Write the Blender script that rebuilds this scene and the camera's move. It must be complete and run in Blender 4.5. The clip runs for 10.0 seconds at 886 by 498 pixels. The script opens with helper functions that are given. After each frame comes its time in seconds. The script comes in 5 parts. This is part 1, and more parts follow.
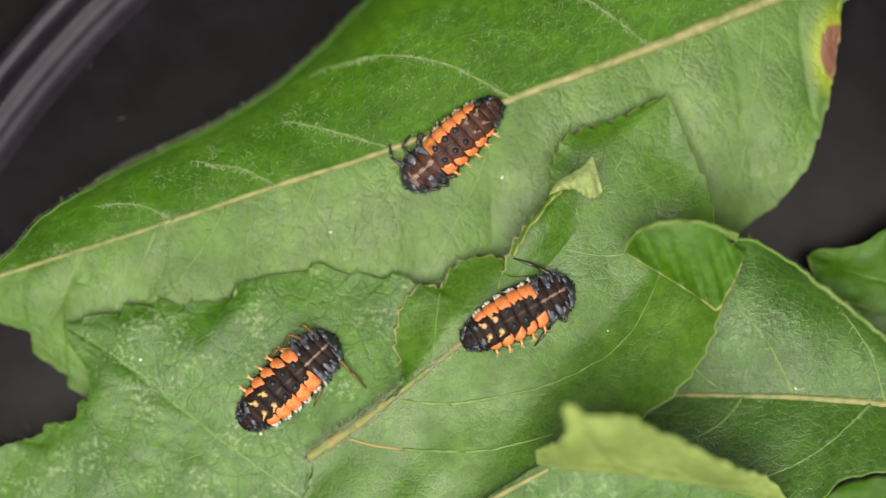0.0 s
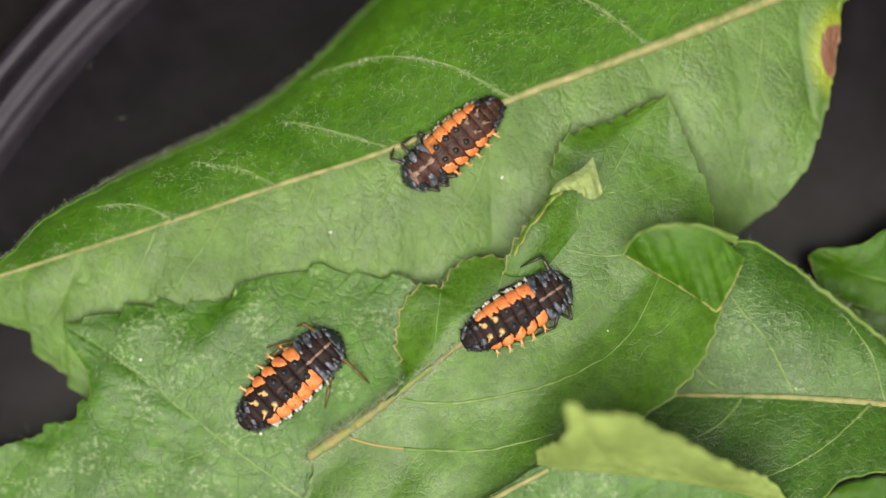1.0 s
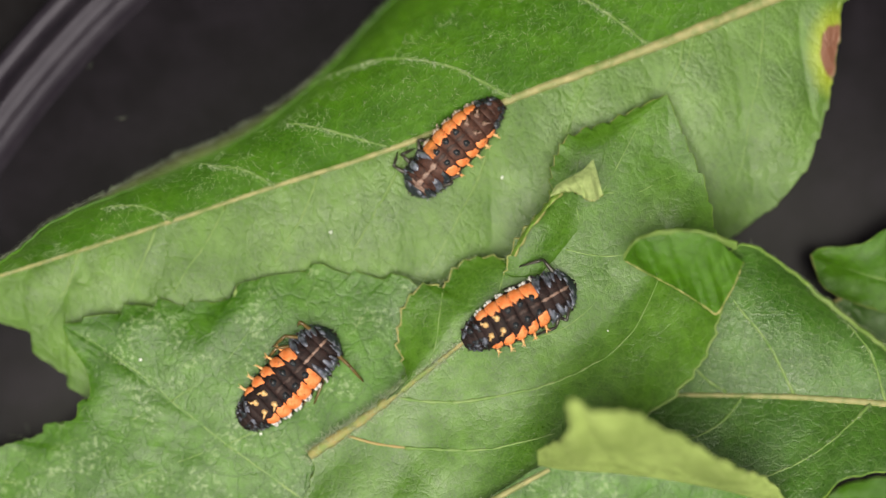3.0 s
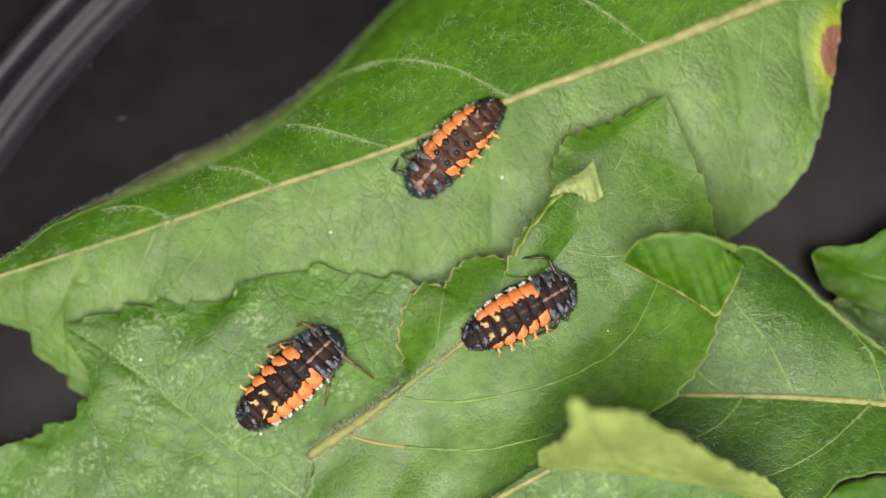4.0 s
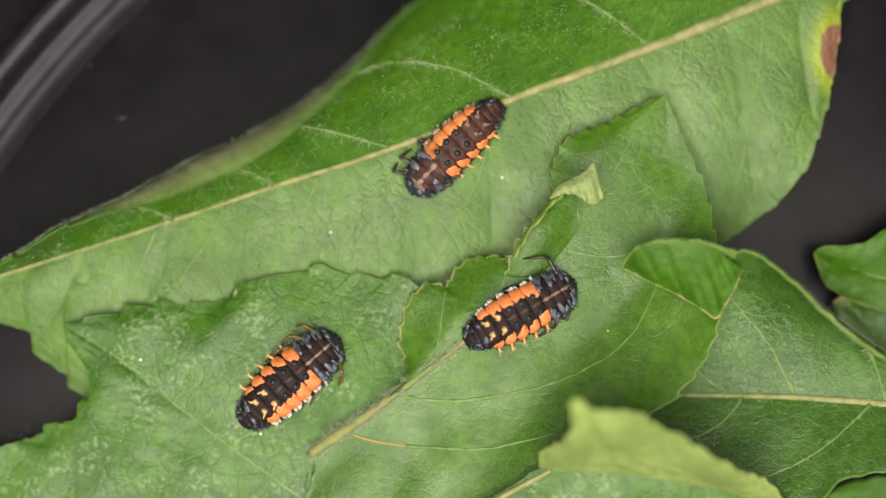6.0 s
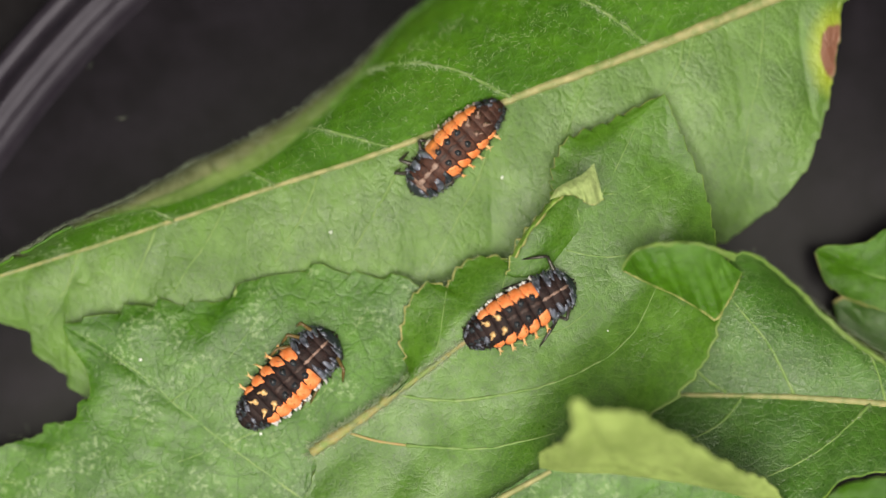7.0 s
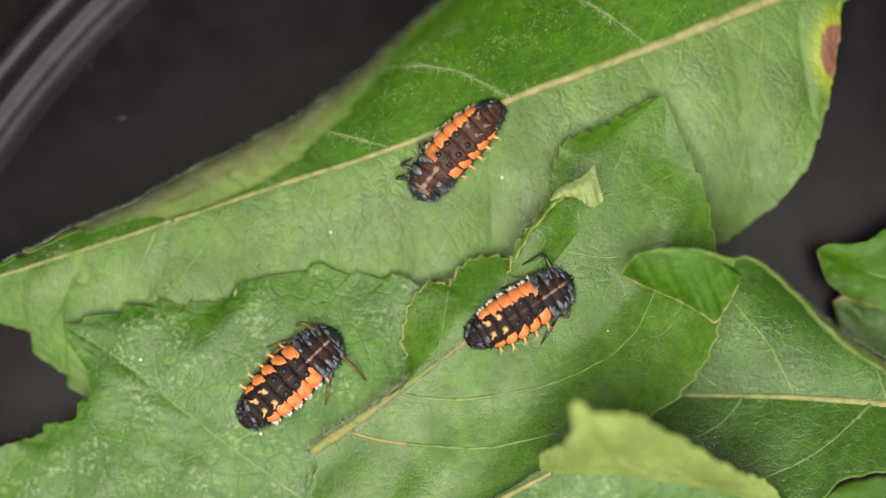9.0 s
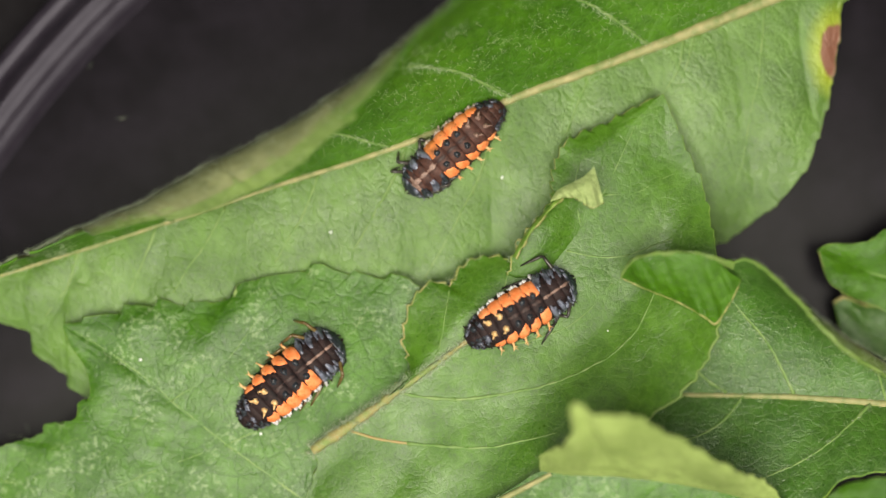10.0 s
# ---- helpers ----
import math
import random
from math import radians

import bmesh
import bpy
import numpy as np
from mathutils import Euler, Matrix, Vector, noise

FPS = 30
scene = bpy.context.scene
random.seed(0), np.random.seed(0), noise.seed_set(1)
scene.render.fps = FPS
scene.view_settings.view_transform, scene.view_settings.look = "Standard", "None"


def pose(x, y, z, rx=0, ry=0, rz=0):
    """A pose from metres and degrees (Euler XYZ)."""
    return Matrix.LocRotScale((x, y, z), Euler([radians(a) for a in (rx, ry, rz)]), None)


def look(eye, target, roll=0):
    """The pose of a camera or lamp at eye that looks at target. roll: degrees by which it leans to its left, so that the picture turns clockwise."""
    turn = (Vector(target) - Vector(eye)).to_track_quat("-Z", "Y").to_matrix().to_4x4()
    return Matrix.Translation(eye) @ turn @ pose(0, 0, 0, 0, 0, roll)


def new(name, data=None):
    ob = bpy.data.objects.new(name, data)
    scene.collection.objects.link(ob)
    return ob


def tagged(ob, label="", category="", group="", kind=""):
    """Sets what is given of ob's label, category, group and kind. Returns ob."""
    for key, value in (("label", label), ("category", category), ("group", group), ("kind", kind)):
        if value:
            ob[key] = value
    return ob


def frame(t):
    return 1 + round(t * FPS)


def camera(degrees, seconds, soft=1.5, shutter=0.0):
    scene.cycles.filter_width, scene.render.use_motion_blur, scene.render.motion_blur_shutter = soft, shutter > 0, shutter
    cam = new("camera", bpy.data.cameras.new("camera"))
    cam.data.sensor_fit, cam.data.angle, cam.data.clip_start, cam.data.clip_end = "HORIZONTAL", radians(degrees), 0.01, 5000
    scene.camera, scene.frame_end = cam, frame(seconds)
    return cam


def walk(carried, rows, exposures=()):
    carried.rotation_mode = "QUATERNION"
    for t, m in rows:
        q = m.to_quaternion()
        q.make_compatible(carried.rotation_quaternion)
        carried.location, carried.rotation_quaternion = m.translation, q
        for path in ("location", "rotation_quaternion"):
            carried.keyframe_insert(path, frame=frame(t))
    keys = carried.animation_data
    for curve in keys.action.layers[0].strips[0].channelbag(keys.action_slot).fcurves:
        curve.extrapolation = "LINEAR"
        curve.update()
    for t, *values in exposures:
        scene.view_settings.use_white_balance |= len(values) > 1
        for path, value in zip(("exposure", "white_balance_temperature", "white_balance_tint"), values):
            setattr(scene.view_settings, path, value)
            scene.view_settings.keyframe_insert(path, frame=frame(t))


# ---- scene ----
MM = 0.001

# ---- camera: stands still, looking straight down into the dish ----
cam = camera(24, 10.0, soft=1.5)
cam.data.dof.use_dof = True
cam.data.dof.focus_distance = 0.1511
cam.data.dof.aperture_fstop = 7.8
CAMERA_POSE = look((0, 0, 0.15868), (0, 0, 0))
EXPOSURES = [(0, 0.0), (0.5, -0.18), (1, 0.05), (1.5, 0.05), (2, 0.03), (2.5, -0.02), (4, 0.12), (4.5, 0.05), (5, 0.15), (5.5, 0.08), (7, 0.03), (7.5, 0.08), (8, 0.25), (8.5, -0.07), (9, 0.05), (9.5, 0.25), (10, 0.1)]
walk(cam, [(0, CAMERA_POSE), (10, CAMERA_POSE)], EXPOSURES)

# ---- light: a dim room, one large softbox overhead ----
world = bpy.data.worlds.new("room")
scene.world = world
world.use_nodes = True
world.node_tree.nodes["Background"].inputs[0].default_value = (1.0, 0.97, 0.92, 1)
world.node_tree.nodes["Background"].inputs[1].default_value = 0.12


def area_lamp(name, eye, target, size, watts, colour):
    data = bpy.data.lights.new(name, "AREA")
    data.shape, data.size, data.energy, data.color = "DISK", size, watts, colour
    ob = new(name, data)
    ob.matrix_world = look(eye, target)
    return ob


area_lamp("softbox_light", (-0.018, -0.112, 0.43), (0, 0, 0), 0.38, 4.15, (1.0, 0.955, 0.80))


# ---- materials ----
def material(name, rough=0.5, spec=0.5):
    mat = bpy.data.materials.new(name)
    mat.use_nodes = True
    nt = mat.node_tree
    bsdf = nt.nodes["Principled BSDF"]
    bsdf.inputs["Roughness"].default_value = rough
    bsdf.inputs["Specular IOR Level"].default_value = spec
    return mat, nt, bsdf


def coords(nt, scale=1000.0):
    """Object coordinates in millimetres."""
    tc = nt.nodes.new("ShaderNodeTexCoord")
    mp = nt.nodes.new("ShaderNodeMapping")
    mp.inputs["Scale"].default_value = (scale, scale, scale)
    nt.links.new(tc.outputs["Object"], mp.inputs["Vector"])
    return mp.outputs["Vector"]


def noise_node(nt, vec, scale, detail=4.0, rough=0.55):
    n = nt.nodes.new("ShaderNodeTexNoise")
    n.inputs["Scale"].default_value, n.inputs["Detail"].default_value, n.inputs["Roughness"].default_value = scale, detail, rough
    nt.links.new(vec, n.inputs["Vector"])
    return n.outputs["Fac"]


def crackle(nt, vec, scale):
    v = nt.nodes.new("ShaderNodeTexVoronoi")
    v.feature = "DISTANCE_TO_EDGE"
    v.inputs["Scale"].default_value = scale
    nt.links.new(vec, v.inputs["Vector"])
    return v.outputs["Distance"]


def ramp(nt, fac, stops):
    r = nt.nodes.new("ShaderNodeValToRGB")
    els = r.color_ramp.elements
    while len(els) < len(stops):
        els.new(0.5)
    for e, (p, c) in zip(els, stops):
        e.position, e.color = p, (*c, 1) if len(c) == 3 else c
    nt.links.new(fac, r.inputs["Fac"])
    return r.outputs["Color"]


def mix(nt, fac, a, b, how="MIX"):
    m = nt.nodes.new("ShaderNodeMix")
    m.data_type, m.blend_type = "RGBA", how
    for sock, value in ((m.inputs[0], fac), (m.inputs[6], a), (m.inputs[7], b)):
        if isinstance(value, (int, float)):
            sock.default_value = value
        elif isinstance(value, tuple):
            sock.default_value = (*value, 1)
        else:
            nt.links.new(value, sock)
    return m.outputs[2]


def maths(nt, op, a, b):
    m = nt.nodes.new("ShaderNodeMath")
    m.operation = op
    for sock, value in zip(m.inputs, (a, b)):
        if isinstance(value, (int, float)):
            sock.default_value = value
        else:
            nt.links.new(value, sock)
    return m.outputs[0]


def bump(nt, bsdf, height, strength, distance):
    b = nt.nodes.new("ShaderNodeBump")
    b.inputs["Strength"].default_value, b.inputs["Distance"].default_value = strength, distance
    nt.links.new(height, b.inputs["Height"])
    nt.links.new(b.outputs["Normal"], bsdf.inputs["Normal"])


def grey(v):
    return (v, v, v)


def leaf_material(name, dark, light, vein, rough=0.40, cell=1.15, net_tone=0.28, blotch=0.0, spot=None, relief=0.5, spec=0.42, grain=None):
    """Leaf skin: mottled green, a net of fine veinlets, a soft waxy gloss; blotch: pale mildew flecks; spot: a dead brown spot; grain: the angle and stretch of its puckers."""
    mat, nt, bsdf = material(name, rough, spec)
    vec = coords(nt)
    wob = nt.nodes.new("ShaderNodeTexNoise")
    wob.inputs["Scale"].default_value = 1.3
    nt.links.new(vec, wob.inputs["Vector"])
    add = nt.nodes.new("ShaderNodeVectorMath")
    add.operation = "MULTIPLY_ADD"
    nt.links.new(wob.outputs["Color"], add.inputs[0])
    add.inputs[1].default_value = (0.5, 0.5, 0.5)
    nt.links.new(vec, add.inputs[2])
    vec2 = add.outputs[0]
    if grain:
        for turn, size in ((math.radians(-grain[0]), (1, 1, 1)), (0, (1 / grain[1], 1, 1))):
            mp = nt.nodes.new("ShaderNodeMapping")
            mp.inputs["Rotation"].default_value, mp.inputs["Scale"].default_value = (0, 0, turn), size
            nt.links.new(vec2, mp.inputs["Vector"])
            vec2 = mp.outputs["Vector"]
    big = noise_node(nt, vec, 0.22, 3)
    fine = noise_node(nt, vec, 5.0, 5, 0.65)
    net = crackle(nt, vec2, cell)
    net2 = crackle(nt, vec2, cell * 3.1)
    col = mix(nt, ramp(nt, big, [(0.36, grey(0)), (0.62, grey(1))]), tuple(c * 0.86 for c in dark), tuple(c * 1.08 for c in light))
    mid = noise_node(nt, vec2, 1.1, 4, 0.6)
    col = mix(nt, ramp(nt, mid, [(0.36, grey(0.6)), (0.60, grey(0))]), col, tuple(c * 0.5 for c in dark))
    col = mix(nt, ramp(nt, fine, [(0.35, grey(0)), (0.75, grey(0.8))]), col, light)
    col = mix(nt, ramp(nt, net, [(0.0, grey(net_tone)), (0.05, grey(0))]), col, vein)
    col = mix(nt, ramp(nt, net2, [(0.0, grey(0.12)), (0.06, grey(0))]), col, vein)
    if blotch:
        m1 = noise_node(nt, vec, 0.33, 2)
        m2 = noise_node(nt, vec, 2.6, 4, 0.7)
        both = maths(nt, "MULTIPLY", ramp(nt, m1, [(0.50, grey(0)), (0.62, grey(1))]), ramp(nt, m2, [(0.50, grey(0)), (0.62, grey(1))]))
        col = mix(nt, maths(nt, "MULTIPLY", both, blotch), col, (0.42, 0.52, 0.30))
    if spot:
        centre, size = spot
        d = nt.nodes.new("ShaderNodeVectorMath")
        d.operation = "DISTANCE"
        oval = nt.nodes.new("ShaderNodeVectorMath")
        oval.operation = "MULTIPLY"
        nt.links.new(vec, oval.inputs[0])
        oval.inputs[1].default_value = (1, 0.62, 0)
        nt.links.new(oval.outputs[0], d.inputs[0])
        d.inputs[1].default_value = (centre[0], centre[1] * 0.62, 0)
        dist = maths(nt, "ADD", maths(nt, "DIVIDE", d.outputs["Value"], size * 3), maths(nt, "MULTIPLY", noise_node(nt, vec, 0.8, 3), 0.12))
        col = mix(nt, ramp(nt, dist, [(0.36, grey(0.9)), (0.62, grey(0))]), col, (0.30, 0.36, 0.02))
        col = mix(nt, ramp(nt, dist, [(0.33, grey(1)), (0.37, grey(0))]), col, (0.19, 0.075, 0.045))
    nt.links.new(col, bsdf.inputs["Base Color"])
    gloss = maths(nt, "ADD", ramp(nt, fine, [(0.3, grey(rough - 0.14)), (0.7, grey(rough + 0.04))]), ramp(nt, noise_node(nt, vec, 0.16, 2), [(0.4, grey(0)), (0.6, grey(0.2))]))
    nt.links.new(gloss, bsdf.inputs["Roughness"])
    h = maths(nt, "ADD", ramp(nt, net, [(0.0, grey(0)), (0.08, grey(0.25)), (0.35, grey(0.5))]), maths(nt, "MULTIPLY", ramp(nt, net2, [(0.0, grey(0)), (0.2, grey(1))]), 0.22))
    h = maths(nt, "ADD", h, maths(nt, "ADD", maths(nt, "MULTIPLY", fine, 0.85), maths(nt, "MULTIPLY", noise_node(nt, vec, 0.8, 1), 0.6)))
    bump(nt, bsdf, h, relief, 0.00007)
    return mat


def plain_material(name, a, b, scale, rough, spec=0.5, relief=0.0, metal=0.0):
    """Two close tones in a fine grain."""
    mat, nt, bsdf = material(name, rough, spec)
    vec = coords(nt)
    n = noise_node(nt, vec, scale, 5, 0.6)
    nt.links.new(mix(nt, ramp(nt, n, [(0.35, grey(0)), (0.68, grey(1))]), a, b), bsdf.inputs["Base Color"])
    if relief:
        bump(nt, bsdf, n, relief, 0.00006)
    return mat


# darkened to suit the broad leaf's upper half, which catches no sheen
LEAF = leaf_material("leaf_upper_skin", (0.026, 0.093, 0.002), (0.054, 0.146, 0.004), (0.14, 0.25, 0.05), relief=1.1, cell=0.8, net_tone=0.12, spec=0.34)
LEAF_CUT = leaf_material("cut_leaf_skin", (0.035, 0.104, 0.003), (0.068, 0.160, 0.010), (0.18, 0.28, 0.08), relief=0.4, net_tone=0.12, rough=0.38, spec=0.43)
# same broad leaf, painted paler: the lower half's sheen is in the green
LEAF_SPOTTED_SHEEN = leaf_material("leaf_skin_with_spot_and_sheen", (0.050, 0.122, 0.008), (0.088, 0.182, 0.018), (0.16, 0.27, 0.07), spot=((29.26, 14.67, 3.60), 1.5), relief=1.2, cell=0.8, net_tone=0.10, rough=0.40, spec=0.72, grain=(-58, 2.0))
LEAF_FLECKED = leaf_material("leaf_skin_with_mildew", (0.027, 0.094, 0.002), (0.058, 0.154, 0.006), (0.016, 0.062, 0.002), blotch=0.34, relief=0.85, cell=0.62, net_tone=0.5, rough=0.38, spec=0.47)
LEAF_DEEP = leaf_material("deep_green_leaf_skin", (0.022, 0.079, 0.004), (0.048, 0.128, 0.010), (0.16, 0.24, 0.08), cell=1.4, net_tone=0.34, relief=0.85, rough=0.37, spec=0.75)
TURNED = leaf_material("turned_leaf_underside", (0.20, 0.28, 0.068), (0.30, 0.39, 0.115), (0.46, 0.52, 0.22), rough=0.75, spec=0.2)
CRIMPED = leaf_material("crimped_leaf_underside", (0.20, 0.28, 0.09), (0.33, 0.40, 0.16), (0.44, 0.48, 0.25), rough=0.75, spec=0.2, relief=0.8, cell=1.6)
UNDERSIDE = leaf_material("leaf_underside", (0.19, 0.27, 0.085), (0.28, 0.37, 0.13), (0.40, 0.45, 0.22), rough=0.75, spec=0.2)
GREEN_BACK = leaf_material("green_leaf_underside", (0.095, 0.155, 0.032), (0.15, 0.215, 0.058), (0.22, 0.28, 0.10), rough=0.7, spec=0.2)
DOWNY = leaf_material("downy_leaf_underside", (0.115, 0.135, 0.055), (0.20, 0.215, 0.10), (0.30, 0.30, 0.17), rough=0.8, spec=0.15)
PALE_RIM = plain_material("pale_leaf_rim", (0.10, 0.175, 0.028), (0.165, 0.235, 0.062), 0.7, 0.65)
TORN = plain_material("torn_leaf_edge", (0.19, 0.23, 0.055), (0.36, 0.31, 0.13), 1.0, 0.7)
RAGGED = plain_material("ragged_leaf_edge", (0.10, 0.18, 0.02), (0.40, 0.32, 0.13), 0.7, 0.7, relief=0.5)
MARGIN = plain_material("leaf_margin_green", (0.09, 0.19, 0.015), (0.20, 0.30, 0.05), 1.5, 0.6)
RIB = plain_material("pale_midrib", (0.15, 0.19, 0.055), (0.37, 0.32, 0.155), 0.9, 0.65, relief=0.7)
VEIN = plain_material("pale_vein", (0.085, 0.18, 0.025), (0.20, 0.28, 0.095), 1.2, 0.6, relief=0.4)
RIB_STAINED = plain_material("stained_midrib", (0.17, 0.24, 0.06), (0.36, 0.25, 0.11), 0.6, 0.75, relief=0.9)
RUST = plain_material("rust_stained_vein", (0.26, 0.27, 0.09), (0.36, 0.20, 0.08), 0.9, 0.6)
HAIR = plain_material("leaf_down", (0.34, 0.43, 0.25), (0.54, 0.60, 0.44), 3.0, 0.6)
DISH = plain_material("black_plastic", (0.005, 0.004, 0.006), (0.010, 0.008, 0.012), 0.35, 0.30, 0.085)
RIM = plain_material("glossy_black_plastic", (0.015, 0.012, 0.018), (0.026, 0.022, 0.030), 0.4, 0.34, 0.17)
RIM.node_tree.nodes["Principled BSDF"].inputs["Specular Tint"].default_value = (0.86, 0.82, 1.0, 1)
TABLE = plain_material("dark_table", (0.006, 0.005, 0.006), (0.011, 0.010, 0.012), 0.3, 0.8, 0.08)
BLACK = plain_material("larva_black", (0.007, 0.004, 0.005), (0.036, 0.019, 0.019), 1.9, 0.7, 0.25, relief=0.7)
BROWN = plain_material("larva_brown", (0.024, 0.009, 0.008), (0.105, 0.045, 0.034), 1.6, 0.65, 0.3, relief=0.5)
SLATE = plain_material("larva_slate", (0.034, 0.037, 0.053), (0.20, 0.21, 0.29), 2.4, 0.34, 0.6, relief=0.8)
ORANGE = plain_material("larva_orange", (0.79, 0.19, 0.050), (0.93, 0.35, 0.145), 1.7, 0.5, 0.4, relief=0.5)
WART = plain_material("larva_wart", (0.009, 0.011, 0.016), (0.036, 0.044, 0.058), 6.0, 0.45, 0.5, relief=0.5)
AMBER = plain_material("larva_amber", (0.10, 0.040, 0.022), (0.85, 0.27, 0.08), 1.1, 0.6, 0.3, relief=0.7)
DUSK = plain_material("larva_dim_midline", (0.022, 0.012, 0.012), (0.075, 0.042, 0.038), 4.0, 0.6, 0.3)
TAN = plain_material("larva_tan_spine", (0.70, 0.26, 0.07), (0.80, 0.48, 0.22), 3.0, 0.5)
DULL = plain_material("larva_dull_wart", (0.28, 0.20, 0.17), (0.52, 0.42, 0.36), 4.0, 0.6)
CREAM = plain_material("larva_cream", (0.62, 0.36, 0.14), (0.74, 0.50, 0.26), 4.0, 0.5)
WHITE = plain_material("larva_white", (0.40, 0.39, 0.42), (0.70, 0.68, 0.67), 5.0, 0.5)
TAUPE = plain_material("larva_midline", (0.12, 0.070, 0.060), (0.34, 0.21, 0.17), 2.6, 0.55)
LEG_BROWN = plain_material("leg_brown", (0.07, 0.042, 0.012), (0.15, 0.10, 0.035), 3.0, 0.35)
LEG_BLACK = plain_material("leg_black", (0.012, 0.010, 0.010), (0.05, 0.042, 0.036), 3.0, 0.35)
SPECK = plain_material("white_speck", (0.7, 0.72, 0.7), (0.82, 0.84, 0.82), 3.0, 0.5)

MOVES = []  # (object, rows) for motions()


# ---- mesh helpers (all shapes in millimetres) ----
def mesh_object(name, verts, faces, mats, parent=None, label="", normals=None, slots=None, smooth=True):
    me = bpy.data.meshes.new(name)
    me.from_pydata((np.asarray(verts, float) * MM).tolist(), [], faces)
    for m in mats:
        me.materials.append(m)
    if slots is not None:
        me.polygons.foreach_set("material_index", np.asarray(slots, dtype=np.int32))
    if smooth:
        me.polygons.foreach_set("use_smooth", np.ones(len(me.polygons), dtype=bool))
    me.update()
    if normals is not None:
        me.normals_split_custom_set_from_vertices(np.asarray(normals, float).tolist())
    ob = new(name, me)
    if parent is not None:
        ob.parent = parent
    if label:
        tagged(ob, label)
    return ob


def thing(name, label, category, group="", at=(0, 0, 0)):
    ob = new(name)
    ob.empty_display_size = 0.002
    ob.location = [c * MM for c in at]
    return tagged(ob, label, category, group)


def spline(points, n, power=1.0):
    """n points along a smooth curve through the given ones, evenly by length, or paced by power (an exponent, or places and shares)."""
    p = np.array(points, float)
    ext = np.vstack([2 * p[0] - p[1], p, 2 * p[-1] - p[-2]])
    k = np.concatenate([[0], np.cumsum(np.sqrt(np.linalg.norm(np.diff(ext, axis=0), axis=1)))])
    out = []
    for i in range(1, len(ext) - 2):
        t0, t1, t2, t3 = k[i - 1:i + 3]
        t = np.linspace(t1, t2, 24, endpoint=(i == len(ext) - 3))[:, None]
        a1 = (t1 - t) / (t1 - t0) * ext[i - 1] + (t - t0) / (t1 - t0) * ext[i]
        a2 = (t2 - t) / (t2 - t1) * ext[i] + (t - t1) / (t2 - t1) * ext[i + 1]
        a3 = (t3 - t) / (t3 - t2) * ext[i + 1] + (t - t2) / (t3 - t2) * ext[i + 2]
        b1 = (t2 - t) / (t2 - t0) * a1 + (t - t0) / (t2 - t0) * a2
        b2 = (t3 - t) / (t3 - t1) * a2 + (t - t1) / (t3 - t1) * a3
        out.append((t2 - t) / (t2 - t1) * b1 + (t - t1) / (t2 - t1) * b2)
    q = np.vstack(out)
    d = np.concatenate([[0], np.cumsum(np.linalg.norm(np.diff(q, axis=0), axis=1))])
    s = np.linspace(0, 1, n)
    s = (np.interp(s, *power) if isinstance(power, tuple) else s ** power) * d[-1]
    return np.stack([np.interp(s, d, q[:, c]) for c in range(q.shape[1])], axis=1)


def unit(v):
    length = np.linalg.norm(v, axis=-1, keepdims=True)
    return v / np.where(length < 1e-9, 1, length)


def teeth(edge, mid, pitch, size, seed=0, back=True):
    """Saw teeth along a margin, pointing outwards; back: towards the start of the margin."""
    d = np.concatenate([[0], np.cumsum(np.linalg.norm(np.diff(edge, axis=0), axis=1))])
    rng = np.random.default_rng(seed)
    phase = d / pitch + np.interp(d, np.linspace(0, d[-1], 12), rng.uniform(-0.6, 0.6, 12))
    saw = ((1 - phase % 1.0) if back else (phase % 1.0)) ** 1.3
    run = unit(np.gradient(edge, axis=0) * [1, 1, 0])
    outward = np.stack([run[:, 1], -run[:, 0], 0 * run[:, 0]], 1)
    outward = outward * np.sign((outward * (edge - mid)).sum())
    fade = np.clip(np.minimum(d, d[-1] - d) / 3, 0, 1)
    scale = np.interp(d, np.linspace(0, d[-1], 25), rng.uniform(0.6, 1.1, 25))
    size = np.interp(d / d[-1], np.linspace(0, 1, len(size)), size) if isinstance(size, list) else size
    ragged = np.interp(d, np.arange(0, d[-1] + 0.35, 0.35), rng.normal(0, 0.045, len(np.arange(0, d[-1] + 0.35, 0.35))))
    return edge + outward * ((saw * size * scale + ragged) * fade)[:, None]


def grid_normals(g, sign=0):
    n = np.cross(np.gradient(g, axis=0), np.gradient(g, axis=1))
    length = np.linalg.norm(n, axis=-1, keepdims=True)
    n = np.where(length < 1e-9, [0, 0, 1e-9], n / np.where(length < 1e-9, 1, length))
    if sign == 0:
        sign = 1 if n[..., 2].sum() > 0 else -1
    n = np.where(length < 1e-9, [0, 0, 1.0], n * sign)
    return n, sign


def rigid(a, b):
    """The turn and shift that carries points a best onto b."""
    ca, cb = a.mean(0), b.mean(0)
    u, _, vt = np.linalg.svd((a - ca).T @ (b - cb))
    r = vt.T @ np.diag([1, 1, np.sign(np.linalg.det(vt.T @ u.T))]) @ u.T
    return r, cb - r @ ca


def rows_of(places, normals):
    """Keyed rows for a piece: places and normals are lists, one array for each time from start to end."""
    rows, turns = [], []
    base = np.vstack([places[0], places[0] + normals[0]])
    for k, (p, n) in enumerate(zip(places, normals)):
        r, shift = rigid(base, np.vstack([p, p + n]))
        m = Matrix([[*r[i], shift[i] * MM] for i in range(3)] + [[0, 0, 0, 1]])
        rows.append((10.0 * k / (len(places) - 1), m))
        turns.append(r)
    return rows, turns


